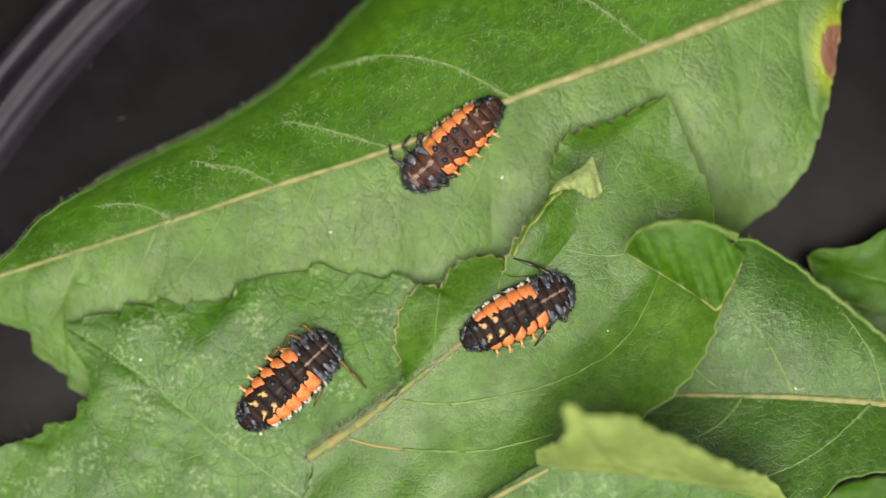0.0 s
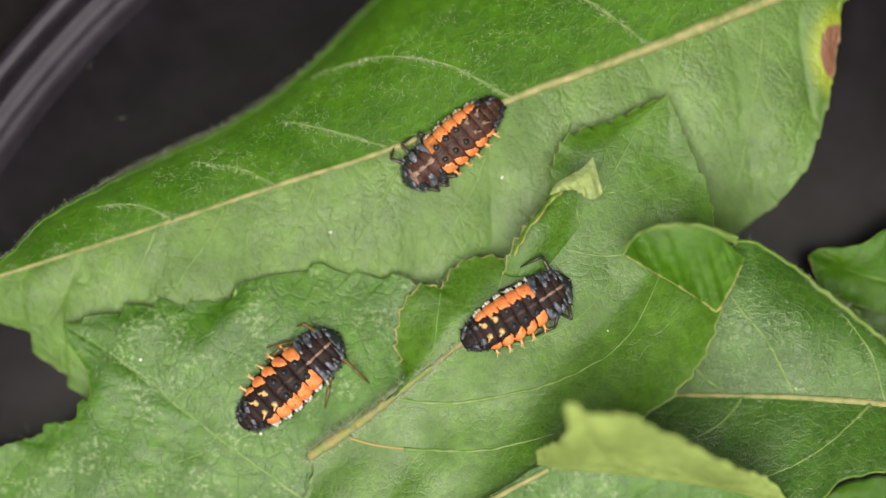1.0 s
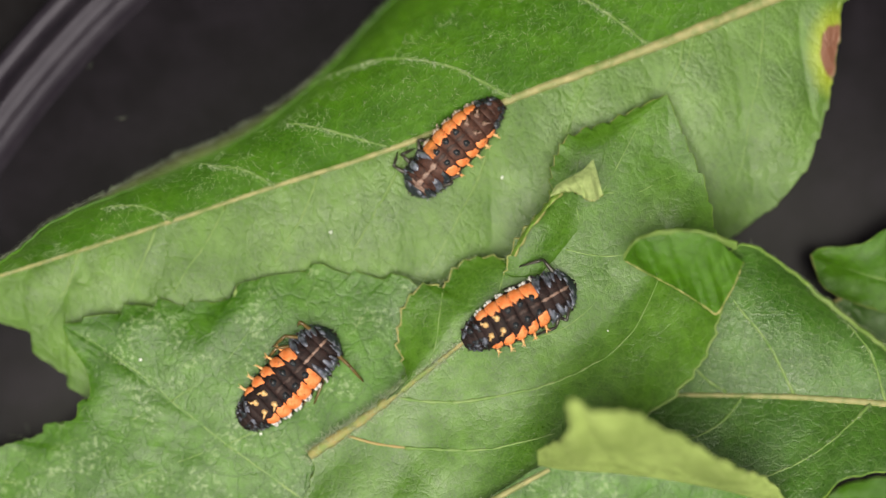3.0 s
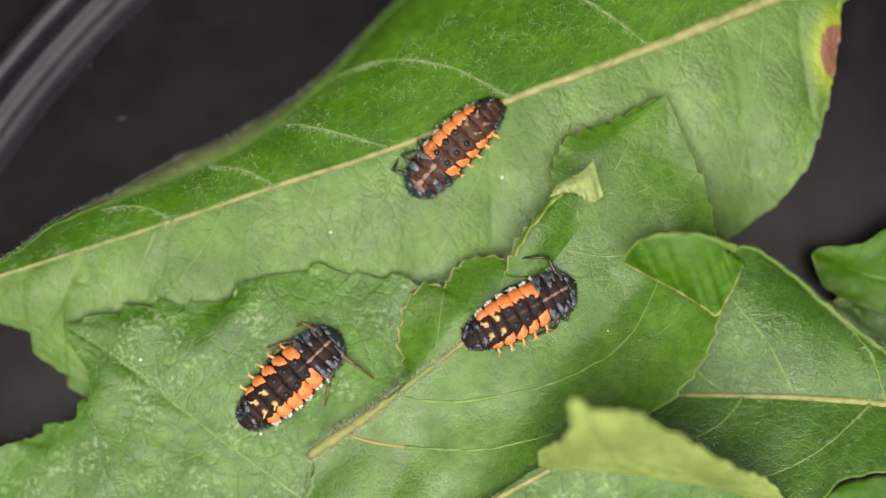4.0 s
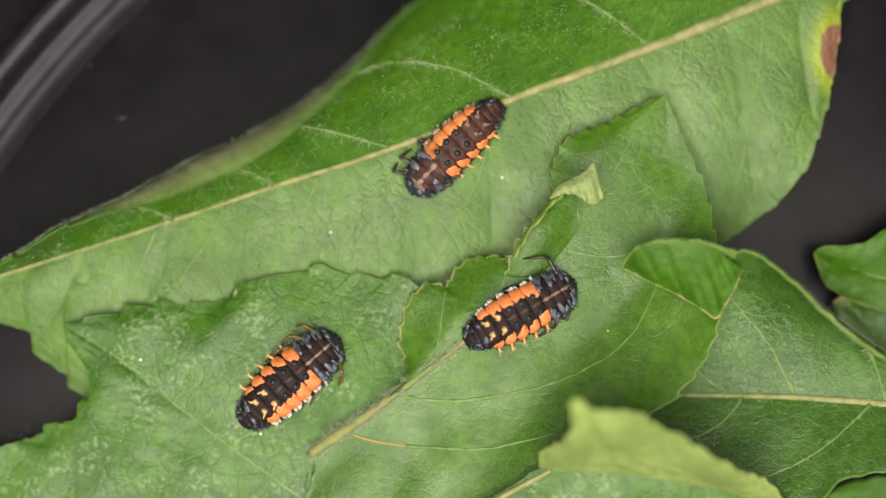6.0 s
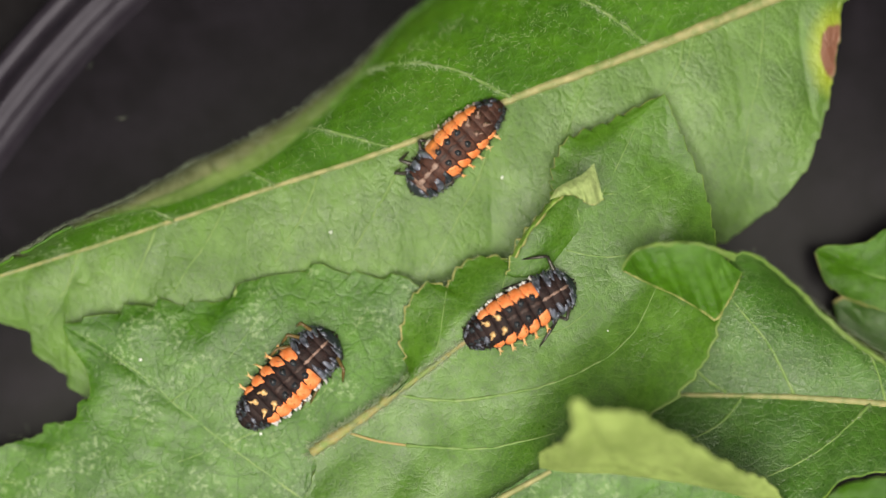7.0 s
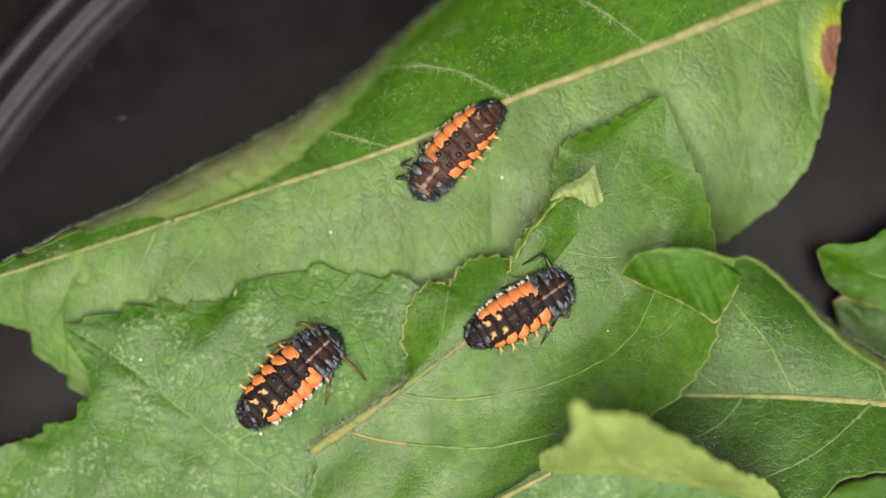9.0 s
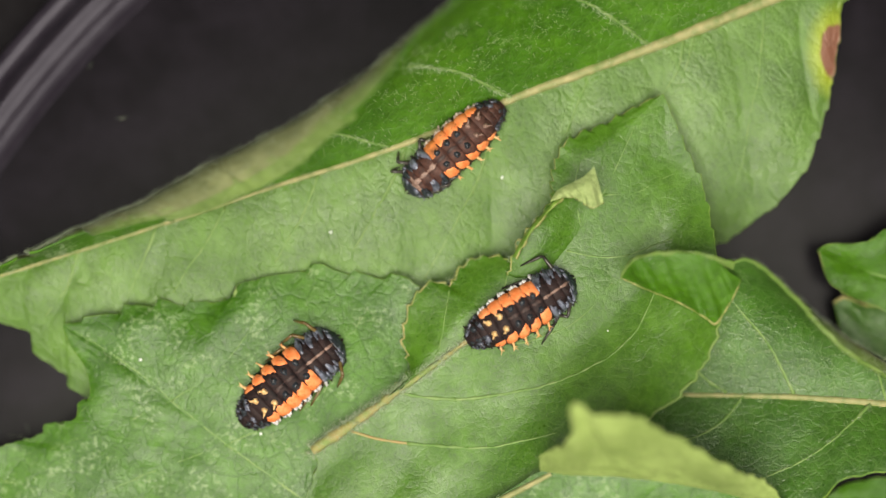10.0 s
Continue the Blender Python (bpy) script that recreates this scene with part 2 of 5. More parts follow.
def sheet(name, parent, grids, mats, cells=None, thick=0.16, rim=True, label="", hairs=None, fringe=0.0, edge=None):
    """A leaf blade from grids of points, one grid for each time. A blade that bends is cut into small rigid pieces that overlap.
    mats: upper side, underside, margin. edge: the underside along the margin. hairs: function(points, normals, rng) -> verts, faces for the down on each piece."""
    nor, sign = [], 0
    for g in grids:
        n, sign = grid_normals(g, sign)
        nor.append(n)
    ns, nt = grids[0].shape[0] - 1, grids[0].shape[1] - 1
    ci, cj = cells or (ns, nt)
    made = []
    for i0 in range(0, ns, ci):
        for j0 in range(0, nt, cj):
            i1, j1 = min(i0 + ci, ns), min(j0 + cj, nt)
            ie, je = min(i1 + 1, ns), min(j1 + 1, nt)
            core = np.s_[i0:i1 + 1, j0:j1 + 1]
            rows, turns = None, [np.eye(3)]
            if len(grids) > 1:
                rows, turns = rows_of([g[core].reshape(-1, 3) for g in grids], [n[core].reshape(-1, 3) for n in nor])
            p, n0 = grids[0][i0:ie + 1, j0:je + 1].copy(), nor[0][i0:ie + 1, j0:je + 1]
            # normals that suit the whole course of the bending
            n = unit(sum(nk[i0:ie + 1, j0:je + 1] @ r for nk, r in zip(nor, turns))) if len(grids) > 1 else n0
            if ie > i1:
                p[-1] -= n0[-1] * 0.03
            if je > j1:
                p[:, -1] -= n0[:, -1] * 0.03
            a, b = p.shape[:2]
            idx = np.arange(a * b).reshape(a, b)
            quads = np.stack([idx[:-1, :-1], idx[1:, :-1], idx[1:, 1:], idx[:-1, 1:]], -1).reshape(-1, 4)
            if sign < 0:
                quads = quads[:, ::-1]
            verts = [p.reshape(-1, 3), (p - n0 * thick).reshape(-1, 3)]
            norms = [n.reshape(-1, 3), -n.reshape(-1, 3)]
            faces = quads.tolist() + (quads[:, ::-1] + a * b).tolist()
            slots = [0] * len(quads) + [1] * len(quads)
            if rim and j1 == nt:
                top, low = p[:, -1] + n0[:, -1] * 0.02, p[:, -1] - n0[:, -1] * (thick + 0.02)
                out = unit(p[:, -1] - p[:, -2] + 1e-9)
                inn = p[:, -1] - out * 0.03 + n0[:, -1] * 0.015
                mid = p[:, -1] + out * 0.04 - n0[:, -1] * thick / 2
                base = 2 * a * b
                verts += [inn, top, mid, low]
                norms += [n[:, -1], unit(n[:, -1] + out), out, unit(out - n[:, -1])]
                for r in range(3):
                    for i in range(a - 1):
                        q = [base + r * a + i, base + r * a + i + 1, base + (r + 1) * a + i + 1, base + (r + 1) * a + i]
                        faces.append(q if sign > 0 else q[::-1])
                        slots.append(2)
            ob = mesh_object(name, np.vstack(verts), faces, [mats[0], edge, mats[2]] if edge and j1 > nt * 0.9 else mats, parent, label, np.vstack(norms), slots)
            if rows:
                MOVES.append((ob, rows))
            if hairs and (j0 < nt * 0.62 or len(grids) == 1):
                rng = np.random.default_rng(i0 * 1000 + j0)
                hv, hf = hairs(p[:-1, :-1].reshape(-1, 3), n0[:-1, :-1].reshape(-1, 3), rng)
                if hf:
                    tagged(mesh_object("hairs", hv, hf, [HAIR], ob), "fine pale down on the leaf", kind="stuff")
            if fringe and j1 > nt * 0.4:
                rng = np.random.default_rng(i0 * 77 + j0)
                parts = []
                for _ in range(rng.poisson(fringe * (i1 - i0) * (j1 - j0))):
                    i, j = rng.integers(0, a - 1), rng.integers(0, b)
                    parts.append(strand(p[i, j] - n0[i, j] * thick + rng.normal(0, 0.1, 3) * [1, 1, 0], -n0[i, j] + rng.normal(0, 0.6, 3), rng.uniform(0.15, 0.45), rng, 0.005))
                hv, hf = join(parts)
                if hf:
                    tagged(mesh_object("hairs", hv, hf, [HAIR], ob), "fine pale down under the leaf", kind="stuff")
            made.append(ob)
    return made


def tube(path, radii, sides=6, caps=True):
    path = np.asarray(path, float)
    tan = unit(np.gradient(path, axis=0))
    ref = np.where(np.abs(tan[:, 2:3]) > 0.9, [1.0, 0, 0], [0, 0, 1.0])
    e1 = unit(np.cross(tan, ref))
    e2 = np.cross(e1, tan)
    ang = np.arange(sides) * 2 * np.pi / sides
    r = np.asarray(radii, float)[:, None, None]
    v = path[:, None] + r * (np.cos(ang)[None, :, None] * e1[:, None] + np.sin(ang)[None, :, None] * e2[:, None])
    n = len(path)
    f = []
    for i in range(n - 1):
        for k in range(sides):
            f.append([i * sides + k, i * sides + (k + 1) % sides, (i + 1) * sides + (k + 1) % sides, (i + 1) * sides + k])
    if caps:
        f += [list(range(sides))[::-1], list(range((n - 1) * sides, n * sides))]
    return v.reshape(-1, 3), f


def join(parts):
    verts, faces, base = [], [], 0
    for v, f in parts:
        verts.append(np.asarray(v, float))
        faces += [[i + base for i in q] for q in f]
        base += len(v)
    return (np.vstack(verts) if verts else np.zeros((0, 3))), faces


def strand(root, way, length, rng, radius=0.009, curl=0.5):
    """One thin bent hair."""
    p, d, pts = np.array(root, float), unit(np.array(way, float)), []
    for _ in range(5):
        pts.append(p.copy())
        p = p + d * length / 4
        d = unit(d + rng.normal(0, curl, 3))
    return tube(pts, radius * np.linspace(1, 0.35, 5), 3)


def bound(grids, xy):
    """Places of a plan curve on a blade, at each time, with the blade's normals."""
    g0 = grids[0].reshape(-1, 3)
    near, share = [], []
    for p in xy:
        d = ((g0[:, :2] - p[:2]) ** 2).sum(1)
        i = np.argpartition(d, 4)[:4]
        near.append(i)
        share.append(1 / (d[i] + 1e-3))
    near, share = np.array(near), np.array(share)
    share = (share / share.sum(1, keepdims=True))[..., None]
    nor, sign, out = [], 0, []
    for g in grids:
        n, sign = grid_normals(g, sign)
        nor.append(unit((n.reshape(-1, 3)[near] * share).sum(1)))
        out.append((g.reshape(-1, 3)[near] * share).sum(1))
    off = np.hstack([np.asarray(xy)[:, :2] - out[0][:, :2], np.zeros((len(near), 1))])
    # slide along the surface
    off[:, 2] = -(off[:, :2] * nor[0][:, :2]).sum(1) / np.maximum(nor[0][:, 2], 0.3)
    out = [o + off for o in out]
    smooth = []
    for o in out:
        z = np.convolve(np.pad(o[:, 2], 2, mode="edge"), np.ones(5) / 5, "valid")
        smooth.append(np.column_stack([o[:, :2], z]))
    return smooth, nor


def vein(name, parent, grids, points, r0, r1, mat, label="", lift=0.12, fuzz=0):
    """A raised vein along a plan curve on a blade; in short rigid pieces where the blade bends."""
    length = np.linalg.norm(np.diff(np.array(points), axis=0), axis=1).sum()
    n = max(6, int(length / 0.45))
    xy = spline([p[:2] for p in points], n)
    if mat is VEIN:
        xy = xy + np.cumsum(np.random.default_rng(n).normal(0, 0.035, xy.shape), axis=0) * np.sin(np.linspace(0, np.pi, n))[:, None]
    places, nor = bound(grids, xy)
    radii = (np.linspace(r0, r1, n) if not isinstance(r0, list) else np.interp(np.linspace(0, 1, n), r0, r1)) * (1 + (0.22 if mat is VEIN else 0.2 if mat is RIB_STAINED else 0.07) * np.random.default_rng(n + 5).normal(0, 1, n).clip(-1.5, 1.5))
    step = n if len(grids) == 1 else 8
    rng = np.random.default_rng(n)
    for i0 in range(0, n - 1, step):
        i1 = min(i0 + step + 2, n)
        path = places[0][i0:i1] + nor[0][i0:i1] * (radii[i0:i1, None] * lift)
        v, f = tube(path, radii[i0:i1], 8, i0 == 0)
        if mat in (VEIN, RUST):  # low and broad, sunk into the blade
            up, at = np.repeat(nor[0][i0:i1], 8, axis=0), np.repeat(path, 8, axis=0)
            v = v - up * (((v - at) * up).sum(1, keepdims=True) * 0.5)
        ob = mesh_object(name, v, f, [mat], parent, label)
        if fuzz:
            hv = []
            for _ in range(int(fuzz * (i1 - i0))):
                k = rng.integers(0, i1 - i0)
                side = rng.normal(0, 1, 3)
                hv.append(strand(path[k] + unit(side * [1, 1, 0.3]) * radii[i0 + k] * 0.8, side + nor[0][i0 + k] * 0.8, rng.uniform(0.25, 0.6) * (1 + radii[i0 + k] * 1.6), rng, 0.014))
            v, f = join(hv)
            tagged(mesh_object("hairs", v, f, [HAIR], ob), "fine pale down along the rib", kind="stuff")
        if len(grids) > 1 and i1 - i0 > 1:
            MOVES.append((ob, rows_of([p[i0:i1] for p in places], [m[i0:i1] for m in nor])[0]))


def edging(name, parent, grids, part, radius, mat, label="", fuzz=0):
    """A thickened rim along a blade's margin, over a part (from, to) of its length."""
    ns = grids[0].shape[0]
    a, b = int(part[0] * (ns - 1)), int(part[1] * (ns - 1))
    nor, sign = [], 0
    for g in grids:
        n, sign = grid_normals(g, sign)
        nor.append(n[a:b, -2])
    places = [g[a:b, -1] for g in grids]
    n = b - a
    step = n if len(grids) == 1 else 4
    rng = np.random.default_rng(n)
    radii = radius * np.interp(np.arange(n), np.arange(0, n + 3, 3), rng.uniform(0.75, 1.2, len(np.arange(0, n + 3, 3))))
    for i0 in range(0, n - 1, step):
        i1 = min(i0 + step + 1, n)
        path = places[0][i0:i1] - nor[0][i0:i1] * 0.06
        ob = mesh_object(name, *tube(path, radii[i0:i1], 8, False), [mat], parent, label)
        if len(grids) > 1:
            MOVES.append((ob, rows_of([p[i0:i1] for p in places], [m[i0:i1] for m in nor])[0]))
        if fuzz:
            v, f = join([strand(path[k], rng.normal(0, 1, 3), rng.uniform(0.2, 0.5), rng, 0.010) for k in rng.integers(0, i1 - i0, int(fuzz * (i1 - i0)))])
            tagged(mesh_object("hairs", v, f, [HAIR], ob), "fine pale down along the margin", kind="stuff")


TIMES = np.linspace(0, 1, 6)


def ruled(mid, edge, ns, nt, power=1.0, saw=(1.6, 0.3), seed=0, hump=0.0, lift=0.0, lift_power=3.0, quilt=0.0, ribs=7, wave=1.0, roll=0.10, rise=1.0, crease=None):
    """Half a blade between its midrib and its margin. hump: arch in between; lift: rise towards the margin; quilt: puckers between side veins."""
    m, e = spline(mid, ns + 1), spline(edge, ns + 1, power)
    cut = teeth(e, m, *saw[:2], seed, len(saw) < 3) - e if saw else 0 * e
    s, t = np.meshgrid(np.linspace(0, 1, ns + 1), np.linspace(0, 1, nt + 1), indexing="ij")
    g = m[:, None] + (e - m)[:, None] * t[..., None]
    g[..., 2] = m[:, None, 2] + (e - m)[:, None, 2] * t ** rise
    if crease:
        t0 = np.interp(s, crease[0], crease[1])
        g[..., 2] += np.interp(s, crease[0], crease[2]) * np.clip((t - t0) / (1.001 - t0), 0, 1) ** 1.25
    g += cut[:, None] * (np.clip((t - 0.8) / 0.2, 0, 1) ** 1.5)[..., None]
    end = np.clip(np.minimum(s, 1 - s) * 8, 0, 1)
    g[..., 2] += (hump * 4 * t * (1 - t) + lift * t ** lift_power) * end
    g[..., 2] += quilt * end * np.abs(np.sin(np.pi * (s * ribs + t * 0.9))) ** 0.7 * np.sin(np.pi * np.clip(t * 1.05, 0, 1)) ** 0.6
    rng = np.random.default_rng(seed + 50)
    a, b, c = rng.uniform(0, 6, 3)
    x, y = g[..., 0], g[..., 1]
    g[..., 2] += roll * end * np.clip(t * 3, 0, 1) * (np.sin(x * 0.52 + a + y * 0.2) * np.cos(y * 0.47 + b) + 0.5 * np.sin(x * 1.1 - y * 0.9 + c))
    g[..., 2] += wave * end * t * (0.18 * np.sin(s * 17 + a + t * 2) + 0.10 * np.sin(s * 41 + b - t * 3) + 0.05 * np.sin(s * 83 + c))
    return g


def curled(mid, edge, ns, nt, start, finish, bend=1.5, low=(28.0, 40.0), power=1.0, saw=(1.6, 0.3), seed=0, quilt=0.1, ribs=8, arc=None):
    """Half a blade that rises from its midrib and rolls in over itself as time goes on. start, finish: the margin's slope in degrees, at even steps along the leaf;
    low: the slope beside the midrib at the start and at the end; arc: the blade's width along its skin, else as wide as the margin's plan."""
    m, e = spline(mid, ns + 1), spline(edge, ns + 1, power)
    cut = teeth(e, m, *saw, seed)
    way = (cut - m) * [1, 1, 0]
    wide = np.linalg.norm(way, axis=1)
    tooth = wide - np.linalg.norm((e - m) * [1, 1, 0], axis=1)
    way = unit(way)
    a = np.linspace(0, 1, nt + 1)
    s = np.linspace(0, 1, ns + 1)
    end = np.clip(np.minimum(s, 1 - s) * 8, 0, 1)

    def along(values):
        x = np.linspace(0, 1, len(values))
        soft = np.interp(s, x, values)
        return np.convolve(np.pad(soft, 4, mode="edge"), np.ones(9) / 9, "valid")

    k0, k1 = along(start), along(finish)
    l0, l1 = [along(v) if isinstance(v, list) else v * end for v in low]
    rng = np.random.default_rng(seed + 7)
    f0, f1 = rng.uniform(0, 6, 2)

    def run(deg, fn, tau):
        first = np.minimum(deg, l0 + (l1 - l0) * tau)[:, None]
        th = np.radians(first + (deg[:, None] - first) * (((a[1:] + a[:-1]) / 2) ** bend)[None, :])
        return np.hstack([np.zeros((len(deg), 1)), np.cumsum(fn(th), axis=1) / nt])

    arc = along(arc) + tooth if arc else wide / run(k0, np.cos, 0)[:, -1]
    grids = []
    for tau in TIMES:
        deg = k0 + (k1 - k0) * tau
        h, z = run(deg, np.cos, tau) * arc[:, None], run(deg, np.sin, tau) * arc[:, None]
        g = m[:, None] + way[:, None] * h[..., None]
        g[..., 2] += z
        g[..., 2] += quilt * end[:, None] * np.abs(np.sin(np.pi * (s[:, None] * ribs + a[None] * 1.2))) ** 0.7 * np.sin(np.pi * np.clip(a[None] * 1.05, 0, 1)) ** 0.6
        g[..., 2] += end[:, None] * a[None] * (0.16 * np.sin(s * 23 + f0)[:, None] + 0.07 * np.sin(s * 61 + f1)[:, None])
        grids.append(g)
    return grids


def drifting(g, anchors, sigma=3.6):
    """The blade's grids as it shifts and shrinks with time: anchors are x, y and the shift dx, dy by the end, and a swing half-way."""
    a = np.array(anchors, float)
    d2 = ((g[..., None, :2] - a[:, :2]) ** 2).sum(-1)
    w = np.exp(-d2 / (2 * sigma ** 2)) + 1e-5
    move = (w @ a[:, 2:4]) / w.sum(-1, keepdims=True)
    swing = (w @ a[:, 4:6]) / w.sum(-1, keepdims=True) if a.shape[1] > 4 else 0
    out = []
    for tau in TIMES:
        q = g.copy()
        q[..., :2] += move * tau + swing * (4 * tau * (1 - tau))
        out.append(q)
    return out


SURFACES = {}


def height(name, x, y):
    """The height of a leaf's upper side at a place."""
    best = None
    for g in SURFACES[name]:
        p = g.reshape(-1, 3)
        d = ((p[:, :2] - (x, y)) ** 2).sum(1)
        i = int(np.argmin(d))
        if best is None or d[i] < best[0]:
            best = (d[i], p[i, 2])
    return float(best[1])


# ---- the dish and the table ----
def lathe(name, profile, centre, mat, parent=None, steps=220):
    n = len(profile)
    ang = np.linspace(0, 2 * np.pi, steps, endpoint=False)
    v = [[centre[0] + r * math.cos(a), centre[1] + r * math.sin(a), z] for a in ang for r, z in profile]
    f = []
    for i in range(steps):
        j = (i + 1) % steps
        for k in range(n - 1):
            f.append([i * n + k, j * n + k, j * n + k + 1, i * n + k + 1])
    return mesh_object(name, v, f, [mat], parent)


DISH_CENTRE = (28.4, -36.2)
dish = thing("dish", "round black plastic dish with a ridged glossy rim", "dish", at=(*DISH_CENTRE, -1.5))
lathe("dish_floor", [(0, 1.5), (40, 1.5), (74.9, 1.5), (74.95, 1.49), (75.0, 1.4), (75.0, 0.0), (0, 0.0)], (0, 0), DISH, dish)
ridge = [(74.5, 1.12)]
ring = random.Random(4)
r, z = 74.5, 1.12
while r < 77.7:
    f = max((r - 74.9) / 2.8, 0)
    slope = 38 - 26 * f ** 0.8 + ring.uniform(-10, 10)
    r, z = r + 0.12, z + 0.12 * math.tan(math.radians(slope))
    ridge.append((r, z))
ridge += [(77.95, z + 0.9), (78.15, z + 1.7), (78.35, z + 1.98), (78.65, z + 2.08), (78.95, z + 2.14), (79.15, z + 2.15), (79.45, z + 2.08), (79.7, z + 1.8), (79.9, z + 1.0), (80.0, 0.0), (74.5, 0.0), (74.5, 1.12)]
tagged(lathe("dish_wall", ridge, (0, 0), RIM, dish), "ridged glossy black wall")
v = [[-120, -180, -1.5], [180, -180, -1.5], [180, 110, -1.5], [-120, 110, -1.5], [-120, -180, -11.5], [180, -180, -11.5], [180, 110, -11.5], [-120, 110, -11.5]]
table = mesh_object("table", v, [[0, 1, 2, 3], [7, 6, 5, 4], [0, 4, 5, 1], [1, 5, 6, 2], [2, 6, 7, 3], [3, 7, 4, 0]], [TABLE], smooth=False)
tagged(table, "dark matt table top under the dish", "table", kind="structure")


# ---- leaves ----
def down(density, length):
    def grow(p, n, rng):
        parts = []
        for _ in range(rng.poisson(density * len(p) / 10)):
            k = rng.integers(0, len(p))
            if noise.noise(Vector(p[k]) * 0.45) + 0.6 * noise.noise(Vector(p[k]) * 1.3) < rng.uniform(-0.3, 0.7):
                continue
            parts.append(strand(p[k] + rng.normal(0, 0.12, 3) * [1, 1, 0] + n[k] * 0.02, n[k] * 0.35 + rng.normal(0, 1, 3) * [1, 1, 0.2], rng.uniform(0.5, 1.0) * length, rng))
        return join(parts)
    return grow


# the large leaf: a flat lower half, an upper half that rolls in
broad = thing("broad_leaf", "large green leaf, pale midrib, curling margin and a brown spot", "leaf")
BROAD_MID = [(-38.48, -3.54, 3.40), (-32.90, -1.97, 3.90), (-26.54, 0.00, 4.30), (-20.22, 2.01, 4.60), (-12.68, 4.55, 4.80), (-5.58, 6.79, 5.00), (0.67, 9.12, 5.00), (4.83, 10.96, 5.00), (11.10, 13.31, 4.80), (17.38, 15.67, 4.60), (24.11, 18.46, 4.30), (32.63, 22.12, 3.60)]
BROAD_LOW = [(-38.48, -3.54, 3.40), (-33.85, -5.09, 3.40), (-31.36, -5.99, 3.20), (-30.54, -6.29, 3.10), (-30.54, -6.71, 3.10), (-30.62, -7.55, 3.10), (-30.37, -7.89, 3.10), (-28.22, -9.24, 3.10), (-27.88, -9.45, 3.10), (-27.97, -10.25, 3.10), (-27.67, -10.50, 3.10), (-26.36, -11.19, 2.90), (-20.67, -14.90, 2.20), (-7.90, -14.12, 2.20), (4.98, -8.97, 2.30), (15.68, -2.53, 2.20), (22.53, 1.65, 2.60), (24.52, 3.17, 3.00), (26.76, 5.72, 3.50), (28.49, 10.55, 3.70), (29.25, 14.75, 3.70), (29.83, 18.53, 3.70), (31.79, 21.07, 3.60), (32.63, 22.12, 3.60)]
BROAD_TOP = [(-38.48, -3.54, 3.40), (-33.70, -1.12, 6.00), (-31.34, 0.04, 7.00), (-29.58, 1.80, 8.00), (-26.54, 4.02, 9.00), (-21.60, 6.55, 9.50), (-17.55, 8.13, 9.50), (-14.32, 10.27, 9.50), (-11.49, 12.09, 9.50), (-9.06, 13.91, 9.50), (-7.24, 15.73, 9.50), (-5.82, 17.84, 9.50), (-3.81, 21.14, 9.00), (2.70, 26.60, 8.00), (15.15, 29.02, 6.00), (27.75, 25.46, 5.00), (32.63, 22.12, 3.60)]
g = ruled(BROAD_MID, BROAD_LOW, 340, 44, saw=(3.1, [0.1, 0.2, 0.5, 0.3, 0.25, 0.2]), seed=1, wave=0.4, hump=0.1, quilt=0.36, ribs=12, rise=1.6)
SURFACES["broad"] = [g]
# paler than the upper half only because its sheen is painted in
sheet("blade", broad, [g], [LEAF_SPOTTED_SHEEN, UNDERSIDE, MARGIN], label="waxy lower half of the blade, sheen painted in as paler green")
low_grid = [g]
BROAD_SKIN = [0.5, 0.9, 2.0, 4.5, 7.0, 8.7, 11.0, 12.0, 11.7, 12.2, 13.7, 14.9, 15.4, 15.9, 16.2, 16.0, 14.9, 12.8, 10.0, 5.5, 0.6]
BROAD_START = [31.4, 43.3, 55.6, 67.9, 81.5, 98.5, 111.8, 112.5, 102.4, 93.3, 88.0, 74.9, 71.7, 69.8, 66.3, 61.0, 55.6, 48.3, 42.1, 36.0, 30.0]
BROAD_FINISH = [33.4, 58.5, 83.7, 109.1, 139.5, 174.0, 194.8, 198.0, 186.4, 159.5, 136.5, 111.5, 99.5, 92.0, 87.0, 84.5, 78.5, 72.2, 63.1, 52.0, 40.0]
BROAD_RISE = ([5.2, 5.4, 5.7, 7.1, 9.9, 14.4, 18.3, 23.2, 26.9, 27.7, 27.5, 26.3, 28.4, 29.3, 29.2, 28.4, 27.0, 25.4, 24.2, 22.1, 20.0], [31.3, 33.6, 35.5, 37.8, 41.0, 43.7, 38.4, 30.8, 28.4, 29.0, 33.3, 37.8, 38.9, 38.3, 36.3, 33.7, 30.9, 28.7, 26.3, 24.0, 22.0])
top_grids = curled(BROAD_MID, BROAD_TOP, 150, 32, BROAD_START, BROAD_FINISH, bend=1.6, low=BROAD_RISE, power=1.22, saw=(1.7, 0.16), seed=2, arc=BROAD_SKIN)
# upper half in the darker copy of the green, without painted sheen
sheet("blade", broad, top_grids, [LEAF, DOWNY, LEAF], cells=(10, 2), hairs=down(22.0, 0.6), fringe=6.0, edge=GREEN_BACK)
vein("midrib", broad, low_grid, [p[:2] for p in BROAD_MID], [0, 0.45, 0.6, 0.8, 1], [0.12, 0.19, 0.3, 0.46, 0.5], RIB, "thick pale straw-green midrib", lift=0.1, fuzz=3)
